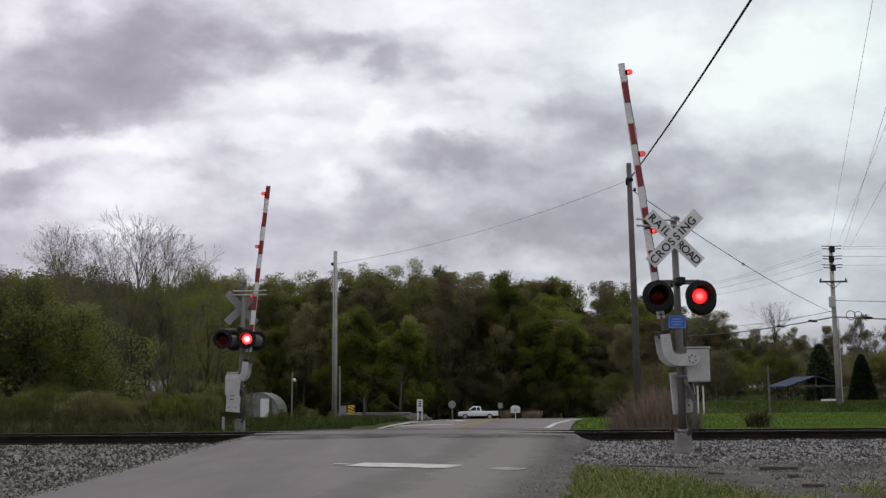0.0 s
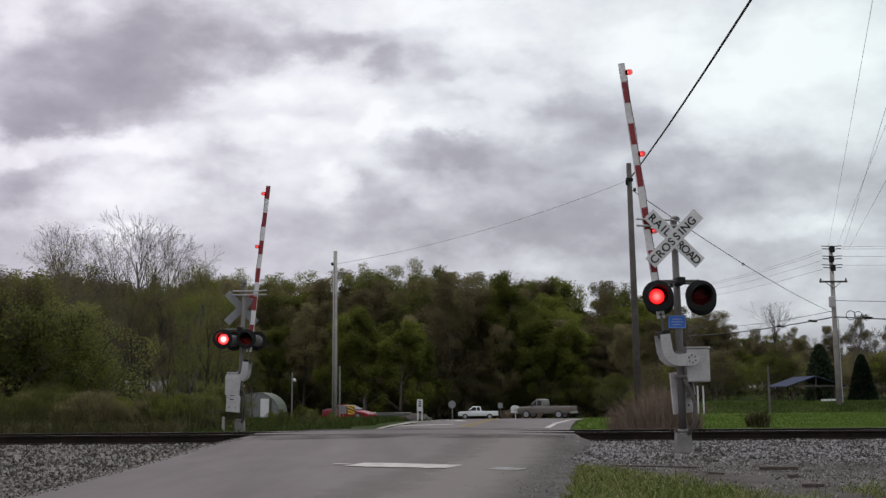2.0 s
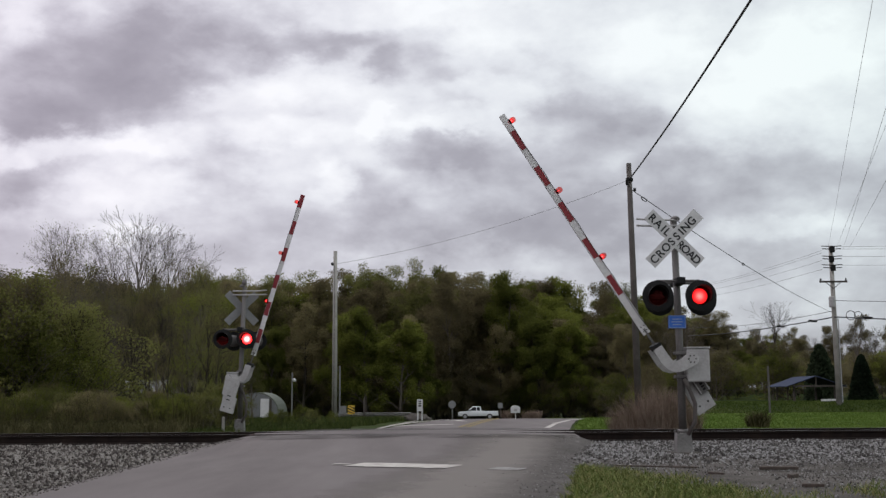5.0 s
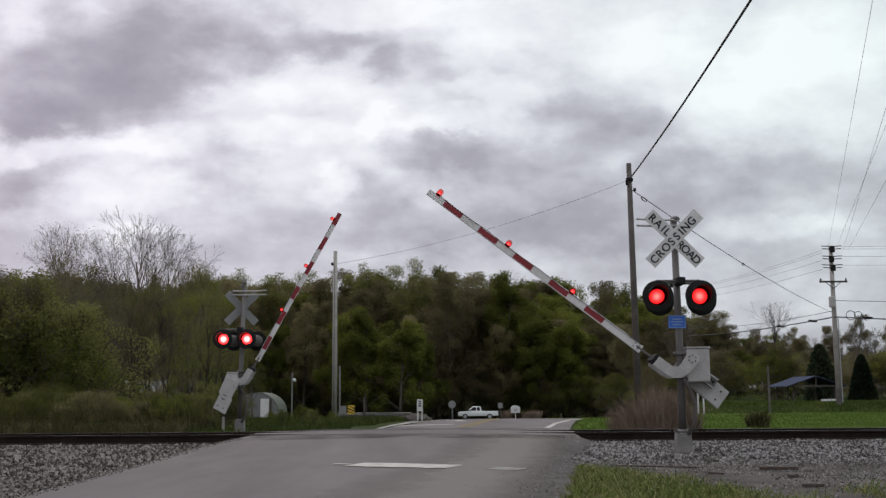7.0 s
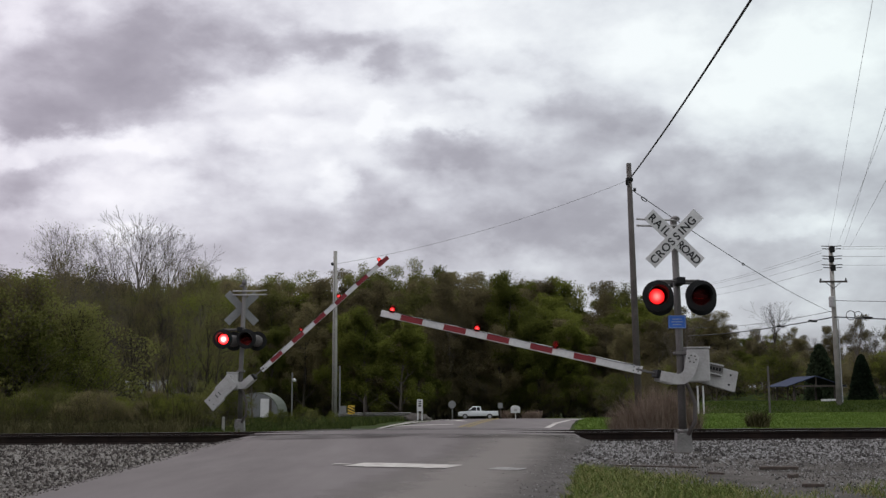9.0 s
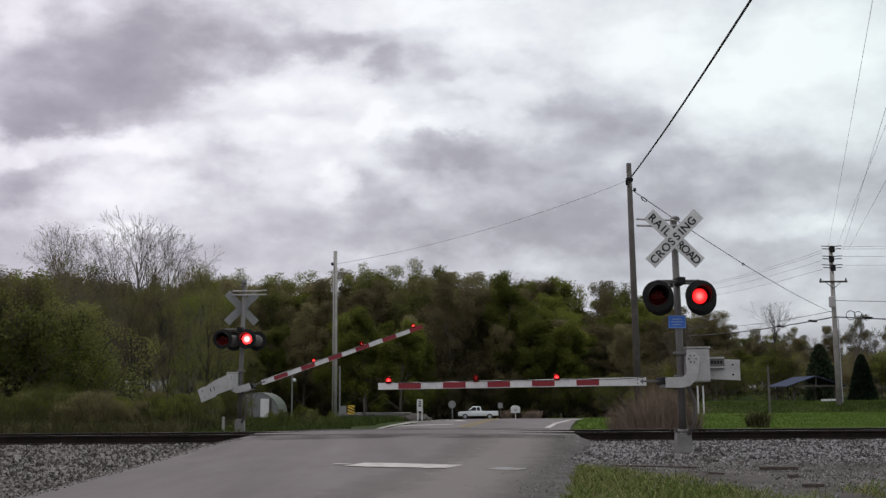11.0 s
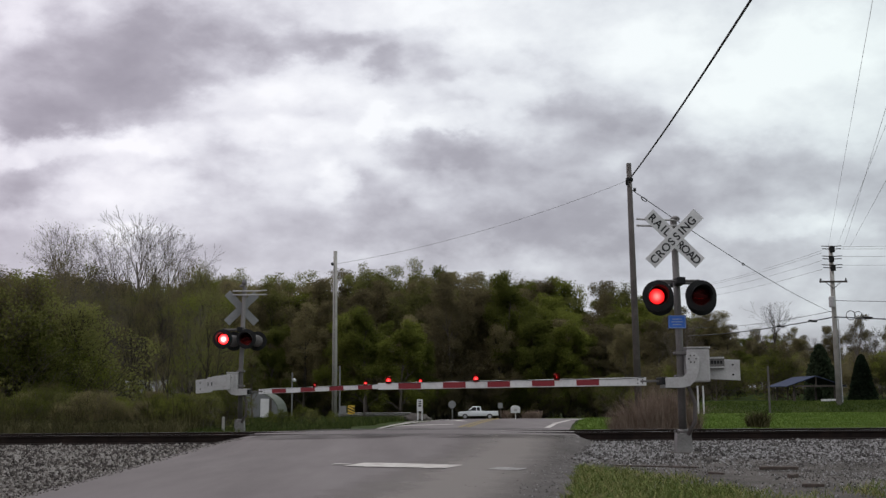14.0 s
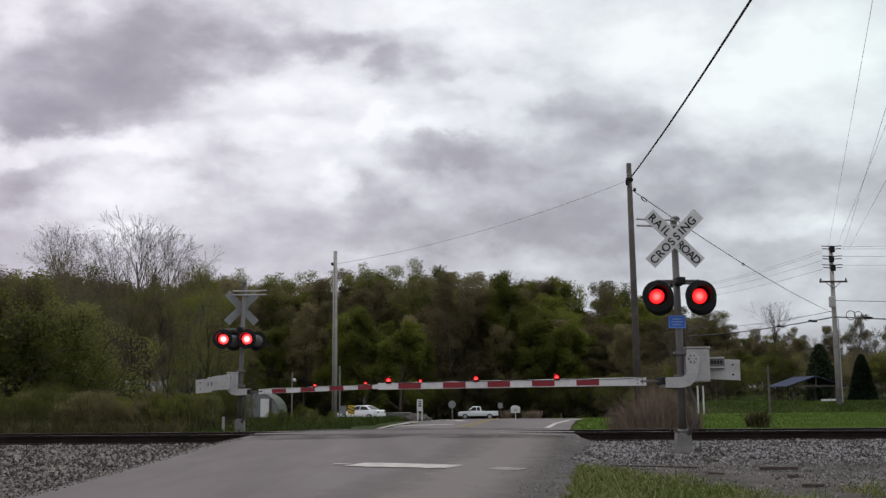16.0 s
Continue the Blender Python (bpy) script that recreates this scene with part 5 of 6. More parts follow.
def make_markings():
    stripe("stop_line", fine([(-1.22, 14.75), (0.13, 14.30)], 60), 0.76, PAINT_W, "worn broad white stop line", rag=0.16)
    stripe("stop_line", fine([(-1.52, 14.85), (-1.28, 14.80)], 10), 0.16, PAINT_W, "worn broad white stop line")
    stripe("stop_line", fine([(0.62, 14.10), (1.00, 13.96)], 20), 0.45, PAINT_F, "faded remnant of the white stop line", rag=0.5)
    stripe("edge_line", fine([(-1.95, 32.0), (-1.66, 37.0), (-1.07, 42.9)]), 0.16, PAINT_W, "thin white road edge line")
    stripe("stop_line", fine([(-1.66, 34.6), (0.30, 35.0)]), 0.62, PAINT_W, "worn white stop line beyond the track")
    stripe("edge_line", fine([(-1.60, 36.6), (-0.87, 40.4), (-0.02, 42.6), (0.40, 41.2), (0.75, 38.9)]), 0.22, PAINT_W, "thin white painted island line")
    stripe("edge_line", fine([(2.95, 31.2), (3.72, 36.2), (4.75, 41.0), (6.0, 44.5)]), 0.16, PAINT_W, "thin white road edge line")
    for off in (-0.12, 0.12):
        stripe("centre_line", fine([(0.55 + off, 31.6), (1.25 + off, 37.6), (2.15 + off, 43.8)]), 0.12, PAINT_Y, "worn double yellow centre line")
    stripe("asphalt_patch", fine([(road_left(20.7) + 0.25, 20.7), (road_right(20.7) - 0.2, 20.7)], 40), 1.5, SMEAR, "dark worn smear of asphalt before the rail", lift=0.047)
    stripe("asphalt_patch", fine([(road_left(23.9) + 0.9, 24.0), (road_right(23.9) - 0.4, 24.0)], 40), 1.6, SMEAR, "dark worn smear of asphalt beyond the rail", lift=0.047)
    # broken dark shoulder along the near edge
    secs = []
    y = 8.0
    while y < 20.95:
        r = road_right(y)
        across = [r - 2.4 + 2.4 * k / 12 for k in range(13)]
        row = [(x, y, surface(x, y) + 0.044) for x in across]
        secs.append(row + [(r + 0.10 + 0.9 * hump(y), y, 0.45 * hump(y) + 0.012), (r + 0.25 + 1.6 * hump(y), y, 0.004)])
        y += 0.15
    thing("shoulder", ribbon(secs, 0.0), SHOULDER, "dusty dark crumbled edge of the road", "road shoulder", kind="structure", smooth=True)


def post(parent, x, y, z0, z1, r, mat, name="post"):
    return part(name, tube([(x, y, z0), (x, y, z1)], r, 8), mat, parent)


def make_small_things():
    z = land(-0.96, 43)
    m = root("marker_post", pose(-0.96, 43, z), "white two-legged marker with dark figures on its panel", "sign")
    for x in (-0.085, 0.085):
        part("leg", box(0.055, 0.05, 0.82, (x, 0, 0.40), 0.006), SIGN_W, m)
    pan = part("panel", box(0.23, 0.03, 0.46, (0, -0.03, 0.58), 0.006), SIGN_W, m)
    for k in range(3):
        part("print_bar", box(0.11, 0.006, 0.055, (0, -0.048, 0.73 - 0.085 * k)), LETTER, pan)
    b = bmesh.new()
    bmesh.ops.create_icosphere(b, subdivisions=4, radius=1.0)
    for v in b.verts:
        v.co = Vector((v.co.x * 0.62, v.co.y * 0.5, max(-0.05, v.co.z) * 0.27)) * (1 + 0.2 * noise.noise(v.co * 2.5) + 0.08 * noise.noise(v.co * 9))
    thing("gravel_heap", b, GRAVEL_BED, "low grey heap of gravel beside the marker", "gravel", m=pose(-1.15, 44.6, land(-1.15, 44.6)), smooth=True)
    x, y = 0.72, 97
    g = land(x, y)
    m = root("stop_sign", pose(x, y, g), "grey back of an octagonal stop sign on a post", "sign")
    part("post", box(0.07, 0.05, 1.75, (0, 0, 0.85), 0.008), SIGN_BACK, m)
    part("plate", plate([(0.36 * math.cos(radians(22.5 + 45 * k)), 0.36 * math.sin(radians(22.5 + 45 * k))) for k in range(8)], 0.02, pose(0, -0.04, 1.35)), SIGN_BACK, m, "grey octagon plate")
    x, y = 5.1, 98.5
    m = root("road_sign", pose(x, y, land(x, y)), "small square grey sign back on a dark post", "sign")
    part("post", box(0.06, 0.05, 1.35, (0, 0, 0.65), 0.008), DARK_WOOD, m)
    part("plate", box(0.44, 0.02, 0.50, (0, -0.04, 1.25), 0.008), SIGN_BACK, m)
    x, y = 6.5, 99
    m = root("post_box", pose(x, y, land(x, y)), "large white round-topped post box on a white post", "post box")
    part("post", box(0.10, 0.10, 0.65, (0, 0, 0.3), 0.01), SIGN_W, m)
    out = [(-0.42, 0), (0.42, 0), (0.42, 0.42)] + [(0.42 * math.cos(radians(a)), 0.42 + 0.26 * math.sin(radians(a))) for a in range(20, 180, 20)] + [(-0.42, 0.42)]
    part("box_body", plate(out, 0.5, pose(0, 0, 0.58), bevel=0.02), SIGN_W, m)
    part("flap", box(0.3, 0.01, 0.2, (0, -0.256, 0.85), 0.003), ALU, m, "dull metal flap")
    # chevron board
    x, y = -7.57, 88.5
    g = land(x, y)
    m = root("chevron_sign", pose(x, y, g), "yellow board with black diagonal stripes", "sign")
    m.scale = (0.91, 0.91, 0.91)
    part("post", box(0.07, 0.06, 1.0, (0, 0, 0.45), 0.008), DARK_WOOD, m)
    board = part("board", box(0.62, 0.02, 0.78, (0, -0.04, 0.95), 0.006), YELLOW, m)
    for k in range(3):
        o = -0.26 + 0.26 * k
        pts = [(-0.30, o + 0.14), (-0.30, o + 0.01), (0.30, o - 0.26), (0.30, o - 0.13)]
        pts = [(px, max(-0.38, min(0.38, pz + 0.06))) for px, pz in pts]
        part("black_stripe", plate(pts, 0.006, pose(0, -0.054, 0.95)), LETTER, board)
    m = root("road_sign", pose(x - 0.68, y + 0.3, g), "plain grey sign back beside the chevron board", "sign")
    m.scale = (0.91, 0.91, 0.91)
    part("post", box(0.06, 0.06, 1.0, (0, 0, 0.45), 0.008), SIGN_BACK, m)
    part("plate", box(0.55, 0.02, 0.7, (0, -0.04, 0.95), 0.006), SIGN_BACK, m)
    # guard rail
    m = root("guard_rail", pose(-5.6, 99.4, land(-5.6, 99.4)), "pale steel guard rail along the side road", "guard rail")
    prof = [(0, -0.15), (0.05, -0.10), (0.05, -0.04), (0, 0.0), (0.05, 0.04), (0.05, 0.10), (0, 0.15)]
    b = bmesh.new()
    rows = [[b.verts.new((xx, -dy - 0.04 * 0, 0.55 + dz)) for dy, dz in prof] for xx in (-4.5, 0, 2.6)]
    for r0, r1 in zip(rows, rows[1:]):
        for k in range(len(prof) - 1):
            b.faces.new((r0[k], r0[k + 1], r1[k + 1], r1[k]))
    bmesh.ops.solidify(b, geom=b.faces[:], thickness=0.01)
    part("rail", b, ALU, m, "pale corrugated rail")
    for k in range(5):
        part("post", box(0.10, 0.12, 0.75, (-4.3 + 1.65 * k, 0.08, 0.3), 0.01), SIGN_BACK, m)
    # thin posts by the roads
    for x, y, h, r, mat, lab in ((-4.43, 46, 2.3, 0.035, SIGN_BACK, "thin grey metal sign post"), (-7.3, 99, 2.1, 0.07, DARK_WOOD, "dark wooden post beside the side road"), (17.4, 58, 2.55, 0.05, MAST, "thin grey weathered post in the meadow"), (16.4, 70, 2.3, 0.055, SIGN_W, "slim white marker post"), (16.75, 70, 2.3, 0.055, SIGN_W, "slim white marker post")):
        thing("post", tube([(0, 0, -0.3), (0, 0, h)], r, 10), mat, lab, "post", "slim posts", m=pose(x, y, land(x, y)))
    m = root("yard_lamp", pose(-8.42, 60, land(-8.42, 60)), "thin pole with a small white lamp", "lamp post")
    part("pole", tube([(0, 0, -0.3), (0, 0, 2.65)], 0.035, 8), SIGN_BACK, m)
    part("lamp_head", lathe([(0.02, 0), (0.09, 0.02), (0.10, 0.12), (0.03, 0.18)], 12, pose(0.12, -0.02, 2.15)), SIGN_W, m, "small white lamp head")
    # rounded shed
    x, y = -19.15, 110
    m = root("shed", pose(x, y, land(x, y) + 0.3), "low round-roofed grey shed with a white door", "shed")
    arc = [(-2.35, 0)] + [(-2.35 * math.cos(radians(a)), 0.5 + 2.1 * math.sin(radians(a))) for a in range(0, 181, 12)] + [(2.35, 0)]
    part("roof", plate(arc, 6.0, pose(0, 3.2, 0)), SHED_ROOF, m, "mossy rounded roof")
    part("front_wall", plate([(px * 0.96, pz * 0.96) for px, pz in arc], 0.12, pose(0, 0.12, 0.0)), SHED_METAL, m)
    part("door", box(0.85, 0.06, 1.9, (0.95, 0.02, 1.0), 0.01), SIGN_W, m, "white door")
    part("door", box(0.22, 0.06, 1.9, (1.55, 0.02, 1.0), 0.01), DARK_WOOD, m, "dark door opening panel")
    # white low building behind the thicket
    x, y = -16.5, 55.5
    m = root("low_building", pose(x, y, land(x, y)), "long low white building behind the thicket", "building")
    part("wall", box(4.6, 2.4, 1.55, (0, 0, 0.75), 0.02), SHED_METAL, m)
    part("roof", plate([(-1.4, 0), (1.4, 0), (0, 0.62)], 5.0, pose(0, 0, 1.5, 0, 0, 90)), PALE_ROOF, m, "pale metal roof")
    for k in range(3):
        part("window", box(0.6, 0.05, 0.5, (-1.5 + 1.5 * k, -1.22, 0.9), 0.01), GLASS, m, "dark window")
    # open shelter on the meadow
    x, y = 33.1, 97
    g = land(x, y)
    m = root("picnic_shelter", pose(x, y, g), "open timber shelter with a blue metal gable roof", "shelter")
    for px in (-1.75, 1.9):
        for py in (0, 5):
            part("post", box(0.16, 0.16, 1.45, (px, py, 0.70), 0.01), DARK_WOOD, m)
    for s in (-1, 1):
        b = quad_plate([(0.1, -0.6, 2.2), (0.1, 5.6, 2.2), (0.1 + s * 2.65, 5.6, 1.3), (0.1 + s * 2.65, -0.6, 1.3)], 0.07, (0, 0, 1))
        part("roof_slope", b, ROOF_BLUE, m, "blue metal roof slope")
    part("tie_beam", box(4.2, 0.14, 0.16, (0.1, -0.4, 1.36), 0.01), DARK_WOOD, m)
    part("king_post", box(0.12, 0.1, 0.8, (0.1, -0.4, 1.78), 0.01), DARK_WOOD, m)
    for k in range(4):
        thing("concrete_block", box(0.34, 0.3, 0.22, (0, 0, 0.10), 0.02), SIGN_W, "small white block on the grass by the shelter", "block", "white blocks", m=pose(32.2 + 0.42 * k, 92.0, land(32.2 + 0.42 * k, 92.0) + 0.04))
    evergreen(36.6, 105, land(36.6, 105), 5.4, 1.95, "dense dark conical evergreen behind the shelter")
    evergreen(40.6, 105, land(40.6, 105), 4.35, 1.4, "smaller dark conical evergreen on the meadow")
    evergreen(44.5, 104, land(44.5, 104), 4.0, 1.3, "smaller dark conical evergreen on the meadow")
    # timber scraps on the near ballast
    for x, y, l, r, a, lab in ((4.20, 13.75, 0.50, 0.024, 4, "weathered piece of broken timber on the stones"), (3.75, 11.15, 0.22, 0.022, -12, "short rusty brown stick on the gravel"), (3.95, 12.4, 0.14, 0.03, 30, "small broken timber piece on the gravel"), (2.75, 14.2, 1.05, 0.012, -7, "long thin weathered lath on the gravel"), (3.2, 12.9, 0.22, 0.016, -50, "small grey stick on the gravel")):
        b = box(l, r * 2, r * 1.6, (0, 0, 0), r * 0.3)
        for v in b.verts:
            v.co.z += 0.012 * noise.noise(v.co * 9)
            v.co.y += 0.02 * noise.noise(v.co * 5 + Vector((3, 0, 0)))
        thing("timber_scrap", b, SCRAP, lab, "timber", "timber scraps", m=pose(x, y, 0.03, 4, 1, a))
    b = box(0.07, 0.05, 0.50, (0, 0, 0.2), 0.008)
    thing("stake", b, PALE_POLE, "short pale wooden stake beside the signal foot", "stake", m=pose(-5.75, 28.3, 0))


def make_wires():
    sag_wire((7.10, 40, 9.05), (4.4, -8, 8.95), 0.55, 0.027, "service_cable", "thick black overhead cable")
    sag_wire((7.10, 40, 9.02), (-4.5, 45, 6.5), 0.35, 0.008, "thin_wire", "thin grey wire between the poles", CABLE_GREY)
    sag_wire((7.2, 40, 8.61), (30.85, 85, 7.25), 0.35, 0.016, "service_cable", "black overhead cable between the poles")
    for x, y, z in ((7.85, 41.2, 8.48), (15.9, 56.5, 7.75)):
        b = tube([(0.16 * math.cos(a), 0.3 * math.cos(a), 0.06 * math.sin(a)) for a in [k * math.pi / 8 for k in range(17)]], 0.018, 6)
        thing("cable_loop", b, CABLE, "small black loop on the overhead cable", "cable", m=pose(x, y, z))
    # the tall pole's fittings
    p = POLE_C
    part("crossarm", box(2.2, 0.14, 0.14, (0.0, -0.2, 9.5), 0.01), DARK_POLE, p, "dark wooden crossarm")
    for s in (-1, 1):
        part("brace", tube([(s * 0.6, -0.2, 9.45), (0, -0.18, 8.95)], 0.03, 6), MAST, p)
        part("insulator", lathe([(0.05, 0), (0.09, 0.04), (0.05, 0.10), (0.08, 0.14), (0.03, 0.2)], 10, pose(s * 1.0, -0.2, 9.57)), BLACK, p)
    part("transformer", lathe([(0.22, 0), (0.24, 0.05), (0.24, 0.78), (0.18, 0.86)], 16, pose(-0.25, -0.35, 7.45)), ALU, p, "grey transformer can")
    for k, zz in enumerate((12.2, 11.4, 10.7)):
        part("fitting", box(0.34, 0.3, 0.5, (0.05 - 0.1 * (k % 2), -0.2, zz - 0.1), 0.04), BLACK, p, "dark switch fitting", m=pose(0, 0, 0))
        for s in (-1, 1):
            for d in (0, 0.22):
                part("insulator", tube([(s * 0.12, -0.2, zz + d - 0.1), (s * (0.75 + 0.2 * d), -0.2, zz + d - 0.06)], 0.035, 6), BLACK, p)
    part("cable_riser", tube([(0.22, -0.15, 6.6), (0.25, -0.15, 5.6), (0.22, -0.18, 3.0), (0.22, -0.18, 0)], 0.04, 6), CABLE_GREY, p)
    base = Vector((30.96, 84.8, 0.3))
    for dz in (12.2, 12.0, 11.4, 10.7):
        sag_wire(base + Vector((0.8, 0, dz)), (95, 60, dz + 0.8), 1.0, 0.012, "power_line", "thin grey power line", CABLE_GREY)
        sag_wire(base + Vector((-0.8, 0, dz - 0.3)), (33, 182, dz + 6.2), 1.0, 0.012, "power_line", "thin grey power line", CABLE_GREY)
    for dx, (x, y, z) in ((-0.3, (10.47, 25, 10.4)), (0.9, (12.75, 30, 9.07)), (1.3, (14.71, 35, 7.92)), (0.3, (13.2, 30, 9.6))):
        a = base + Vector((dx, 0, 11.9))
        e = Vector((x, y, z))
        sag_wire(a, a + (e - a) * 1.6, 0.0, 0.006, "power_line", "thin grey power line", CABLE_GREY)
    sag_wire((30.93, 84.8, 6.9), (36, 178, 10.6), 0.6, 0.045, "trunk_cable", "thick black communication cable")
    sag_wire((30.93, 84.8, 6.9), (70, 62, 6.2), 0.9, 0.045, "trunk_cable", "thick black communication cable")
    sag_wire((30.93, 84.8, 7.4), (36, 178, 12.6), 1.0, 0.02, "trunk_cable", "thin black communication cable")
    sag_wire((30.93, 84.8, 8.2), (70, 62, 8.2), 0.9, 0.02, "trunk_cable", "thin black communication cable")
    for x, y, z in ((31.26, 90.9, 6.99), (33.0, 83.5, 6.72), (31.84, 101.5, 7.21)):
        thing("cable_closure", box(0.75, 0.16, 0.2, (0, 0, 0), 0.05), BLACK, "black splice case hanging on the cable", "cable fitting", m=pose(x, y, z, 0, 3, 0))
    for dx, r in ((1.15, 0.36), (1.75, 0.30)):
        b = tube([(r * math.cos(a), 0, r * math.sin(a)) for a in [k * math.pi / 12 for k in range(25)]], 0.03, 6)
        thing("cable_coil", b, CABLE, "round coil of spare black cable", "cable", m=pose(30.96 + dx, 84.6, 7.0))


SHOULDER = material("broken_shoulder", [(0.032, 0.0277, 0.0251), (0.0613, 0.0544, 0.0496), (0.1013, 0.0906, 0.0837)], 1.6, 0.9, bump=0.02, fine=26, spec=0.15)


def crumble(m):
    """Dust and crumbled asphalt: thin pale dust on the road, thick and dark at its edge, with a ragged fringe."""
    g = Nodes(m.node_tree)
    bsdf = m.node_tree.nodes["Principled BSDF"]
    co = g.add("ShaderNodeTexCoord").outputs["Object"]
    xyz = g.add("ShaderNodeSeparateXYZ")
    g.link(co, xyz.inputs[0])
    d = g.math("ADD", g.math("SUBTRACT", xyz.outputs[0], g.math("MULTIPLY", xyz.outputs[1], 0.148)), 0.6036)
    wob = g.math("ADD", g.math("MULTIPLY", g.math("SUBTRACT", g.noise(co, 1.6, 5.0, 0.65), 0.5), 0.9), g.math("MULTIPLY", g.math("SUBTRACT", g.noise(co, 22.0, 3.0, 0.6), 0.5), 0.5))
    d = g.math("ADD", d, wob)
    edge = g.math("DIVIDE", g.math("ADD", d, 0.75), 0.65, clamp=True)
    dust = g.math("MULTIPLY", g.math("DIVIDE", g.math("ADD", d, 2.2), 0.9, clamp=True), 0.8)
    old = bsdf.inputs["Base Color"].links[0].from_socket
    mix = g.add("ShaderNodeMix")
    mix.data_type = "RGBA"
    g.link(edge, mix.inputs[0])
    mix.inputs[6].default_value = (0.172, 0.153, 0.140, 1)
    g.link(old, mix.inputs[7])
    g.link(mix.outputs[2], bsdf.inputs["Base Color"])
    g.link(g.math("MAXIMUM", edge, dust), bsdf.inputs["Alpha"])
    return m


def ragged(m):
    """A worn film that lets the surface beneath show in patches."""
    g = Nodes(m.node_tree)
    co = g.add("ShaderNodeTexCoord").outputs["Object"]
    f = g.math("MULTIPLY", g.math("SUBTRACT", g.noise(co, 0.9, 6.0, 0.65), 0.36), 3.0, clamp=True)
    g.link(g.math("MULTIPLY", f, 0.75), m.node_tree.nodes["Principled BSDF"].inputs["Alpha"])
    return m


SMEAR = ragged(material("smeared_dark_asphalt", [(0.04, 0.034, 0.033), (0.06, 0.052, 0.05), (0.09, 0.078, 0.075)], 0.8, 0.85, bump=0.004, fine=40, spec=0.15))
SHOULDER = crumble(SHOULDER)
MEADOW = material("meadow_blades", [(0.0538, 0.0947, 0.0154), (0.0973, 0.1536, 0.0269), (0.1536, 0.2112, 0.0512)], 0.35, 0.8, per_island=0.3, fine=2, spec=0.05)
BANK = material("bank_blades", [(0.030, 0.048, 0.010), (0.054, 0.080, 0.017), (0.085, 0.110, 0.028)], 0.35, 0.8, per_island=0.5, fine=2, spec=0.03)
PALE_ROOF = material("pale_metal_roof", [(0.2025, 0.2093, 0.2093), (0.3375, 0.3443, 0.351)], 2.5, 0.7, spec=0.2)
VERGE = material("verge_blades", [(0.0189, 0.0297, 0.0065), (0.0378, 0.0567, 0.0119), (0.0675, 0.0783, 0.0243)], 0.3, 0.85, per_island=0.6, fine=3, spec=0.05)
WEED = material("weed_stems", [(0.030, 0.029, 0.011), (0.056, 0.054, 0.021), (0.092, 0.082, 0.040)], 0.5, 0.85, per_island=0.7, fine=3, spec=0.05)
STEM = material("brush_stems", [(0.038, 0.034, 0.014), (0.068, 0.064, 0.025), (0.105, 0.098, 0.042)], 0.5, 0.85, per_island=0.7, fine=3, spec=0.05)
SCRAP = material("weathered_scrap_wood", [(0.0285, 0.0195, 0.015), (0.0562, 0.0405, 0.0323), (0.0938, 0.0735, 0.0615)], 6, 0.9, fine=40)

# ---------------------------------------------------------------- assemble
make_ground()
make_roads()
make_track()
make_ballast()
make_markings()
NEAR, FAR = make_signals()
POLE_A = utility_pole(-4.55, 45, 0, 7.04, 0.10, PALE_POLE, "short pale wooden utility pole beside the road")
part("clevis", lathe([(0.03, 0), (0.06, 0.03), (0.06, 0.10), (0.03, 0.13)], 10, pose(-0.12, -0.05, 6.42)), BLACK, POLE_A, "dark wire clevis")
part("ground_wire", tube([(-0.02, -0.105, 6.4), (-0.02, -0.112, 3.0), (-0.02, -0.125, 0.1)], 0.008, 5), CABLE, POLE_A)
POLE_B = utility_pole(7.18, 40, 0, 9.65, 0.12, DARK_POLE, "tall dark wooden utility pole behind dry brush", (-0.1, 0))
part("band", lathe([(0.125, 8.95), (0.14, 8.97), (0.14, 9.07), (0.125, 9.09)], 12, pose(-0.09, 0, 0)), BLACK, POLE_B, "dark wire band")
part("clevis", box(0.10, 0.12, 0.22, (-0.20, -0.1, 8.9), 0.02), BLACK, POLE_B, "dark wire clevis")
part("clevis", box(0.10, 0.10, 0.12, (0.08, -0.1, 8.62), 0.02), BLACK, POLE_B, "dark wire clevis")
POLE_C = utility_pole(30.96, 85, 0.2, 12.4, 0.19, PALE_POLE, "tall bleached utility pole with crossarm and fittings on the meadow")
RED = saloon("car", RED_CAR, "red two-door coupe driving along the side road", 4.5, 1.27, True)
WHITE = saloon("car", PALE_CAR, "pale silver four-door saloon driving along the side road", 4.75, 1.42)
SILVER = pickup("pickup_truck", SILVER_CAR, "beige silver pickup truck driving along the side road", 5.3, False, "vehicles on the side road")
PARKED = pickup("pickup_truck", WHITE_CAR, "white crew cab pickup truck parked before the wood", 5.5, True, "parked vehicles")
PARKED.matrix_basis = pose(4.7, 150, land(4.7, 150) + 0.06, 0, 0, 178)
SILVER.scale = (0.87, 0.87, 0.87)
WHITE.scale = (0.90, 0.90, 0.90)
make_small_things()
make_wires()
make_woods()
make_grass()


# ---------------------------------------------------------------- what moves
def lamp_turn(t, first, dark=85.0, fade=0.20):
    """Turn of a lamp disc in degrees: 0 shines, dark hides the glow. The pairs swap every 0.604 s; a lamp fades more slowly than it lights."""
    ph = (t - 0.305) / 0.604
    n = round(ph)
    f = (ph - n) * 0.604
    if (n % 2 == 0) == first:
        return dark * (1 - smooth01(-0.14, 0.04, f))
    return dark * smooth01(fade - 0.18, fade, f)


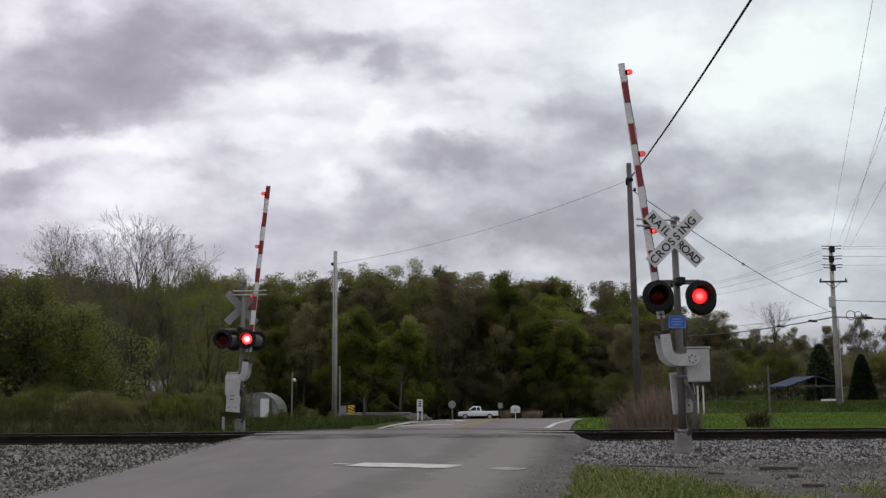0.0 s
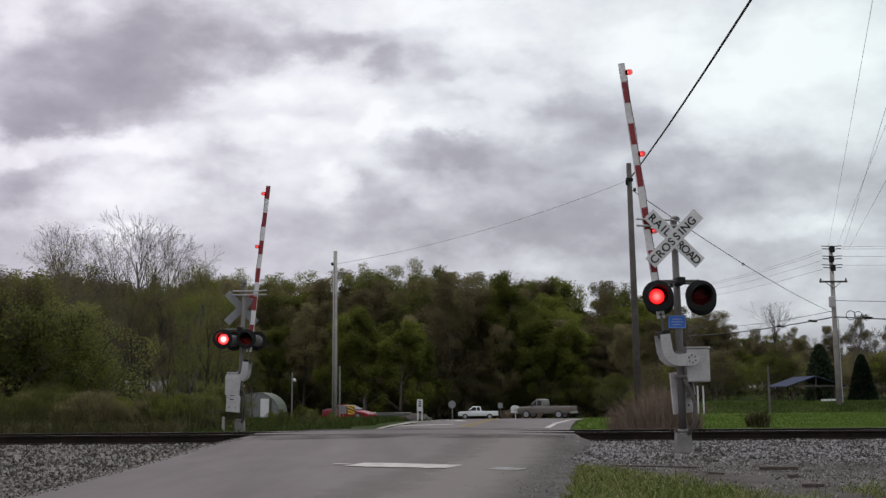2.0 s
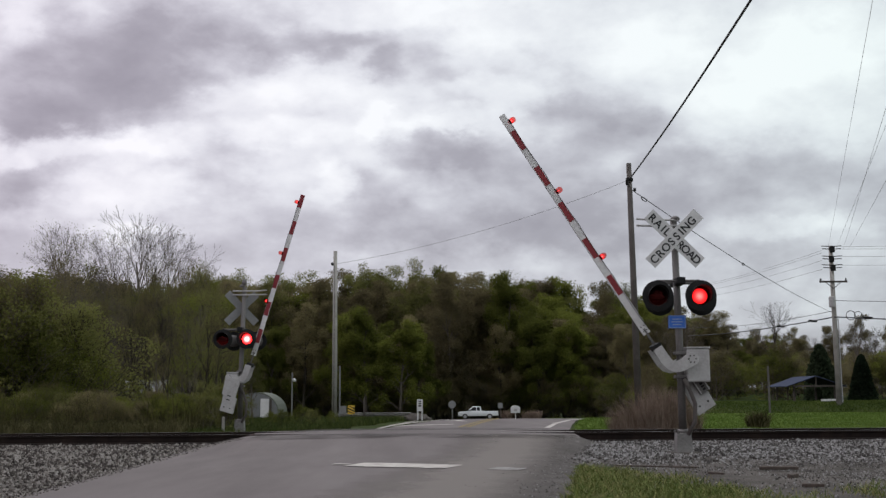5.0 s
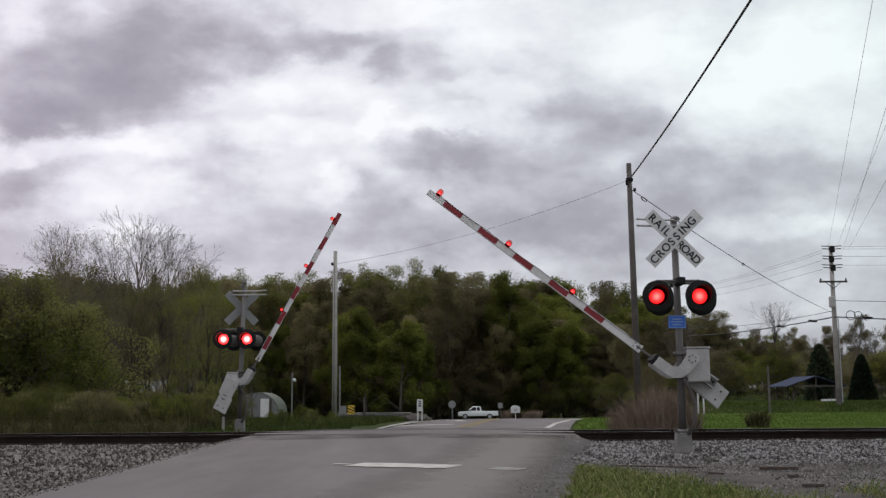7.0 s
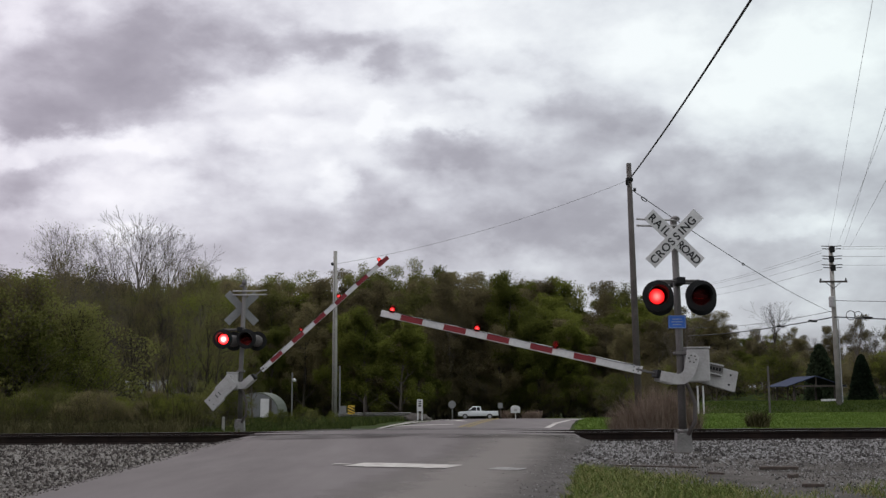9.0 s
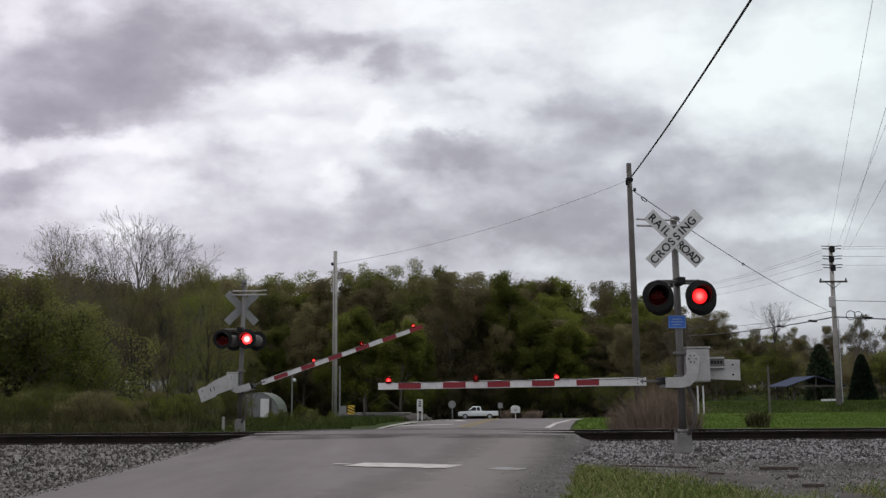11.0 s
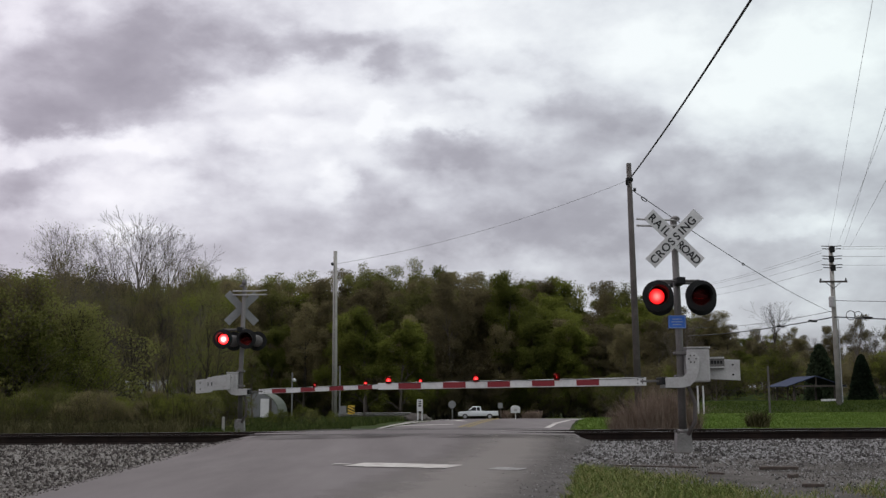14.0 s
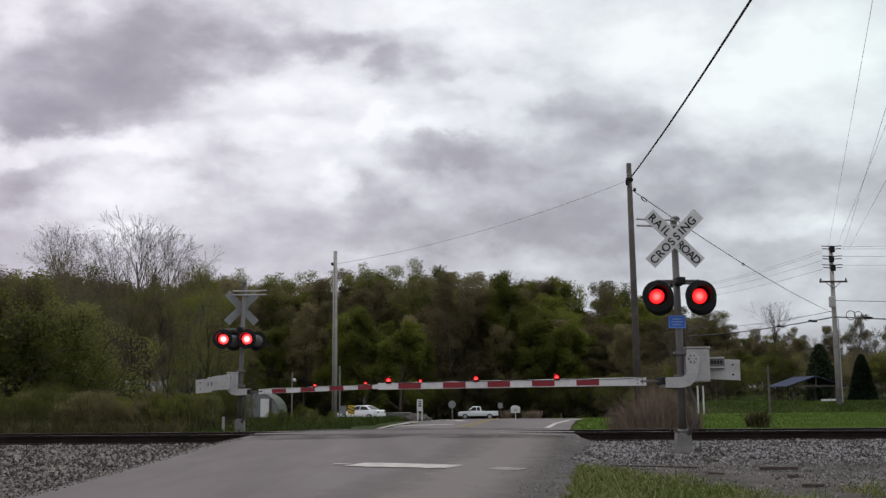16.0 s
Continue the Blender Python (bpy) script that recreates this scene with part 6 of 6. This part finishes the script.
def motions():
    times = [i * 0.1 for i in range(161)]
    for car, rows in ((RED, RED_ROWS), (SILVER, SILVER_ROWS), (WHITE, WHITE_ROWS)):
        walk(car, [(t, pose(x, y, land(x, y) + 0.04, 0, 0, turn)) for t, x, y, turn in rows])
    for (sig, heads, arm, discs, pivot), swing, s in ((NEAR, NEAR_SWING, 1), (FAR, FAR_SWING, -1)):
        walk(arm, [(t, pose(*pivot, 0, s * a, 0)) for t, a in swing])
        for i, d in enumerate(heads):
            first = i == 0
            walk(d, [(t, pose(0, 0.10, 0, lamp_turn(t, first, 114.0, 0.22 if s < 0 else 0.18), 0, 0)) for t in times])
        for i, (d, m) in enumerate(discs):
            if i:
                walk(d, [(t, m @ pose(0, 0, 0, 0, 0, lamp_turn(t, i == 1))) for t in times])


# seconds, place along the side road, heading
RED_ROWS = [(0.0, -50.0, 114.0, -28.2), (1.0, -29.0, 102.8, -28.2), (2.1, -5.88, 90.43, -28.2), (2.5, 2.55, 85.9, -28.3), (2.9, 11.2, 81.2, -28.3), (3.3, 20.2, 76.4, -28.3), (3.5, 24.75, 73.95, -27.0), (3.7, 28.61, 72.2, -24.2), (5.0, 58.0, 60.3, -18.0), (7.0, 100.0, 46.8, -18.0), (16.0, 110.0, 43.6, -18.0)]
SILVER_ROWS = [(0.0, 33.2, 74.2, 155.8), (0.3, 29.87, 75.69, 155.8), (1.0, 22.02, 79.59, 151.7), (1.7, 12.51, 84.72, 151.7), (2.4, 2.53, 90.11, 151.7), (3.1, -7.25, 95.36, 151.7), (3.5, -12.3, 98.08, 151.7), (5.0, -32.0, 108.7, 151.9), (8.0, -70.0, 128.9, 151.9), (16.0, -75.0, 131.6, 151.9)]
WHITE_ROWS = [(0.0, 120.0, 44.3, 162.2), (9.5, 120.0, 44.3, 162.2), (11.0, 98.0, 51.4, 162.2), (12.5, 65.0, 61.9, 160.0), (13.7, 38.8, 71.7, 156.0), (14.2, 29.3, 75.9, 155.0), (14.5, 24.3, 78.36, 151.7), (14.8, 18.6, 81.4, 151.7), (15.2, 10.0, 86.1, 151.7), (15.4, 5.6, 88.45, 151.7), (15.7, -0.91, 91.96, 151.7), (16.0, -7.3, 95.36, 151.7)]
# seconds and degrees above level
NEAR_SWING = [(0.0, 83.0), (2.6, 83.0), (3.0, 78.2), (3.5, 73.1), (4.0, 68.2), (5.0, 57.7), (6.3, 44.6), (6.5, 42.5), (7.0, 37.4), (7.5, 30.9), (8.0, 24.6), (8.5, 18.5), (9.0, 12.8), (9.2, 10.3), (9.7, 4.5), (10.2, -0.1), (10.6, -0.7), (16.0, -0.7)]
FAR_SWING = [(0.0, 84.2), (3.2, 84.2), (3.5, 82.1), (4.0, 79.1), (5.3, 71.7), (6.5, 64.4), (7.0, 61.2), (7.5, 56.8), (8.0, 52.0), (8.5, 46.9), (9.0, 41.8), (9.2, 39.5), (10.3, 26.4), (11.5, 13.7), (12.0, 8.9), (12.5, 6.1), (13.0, 3.5), (13.6, 2.0), (16.0, 2.0)]
motions()
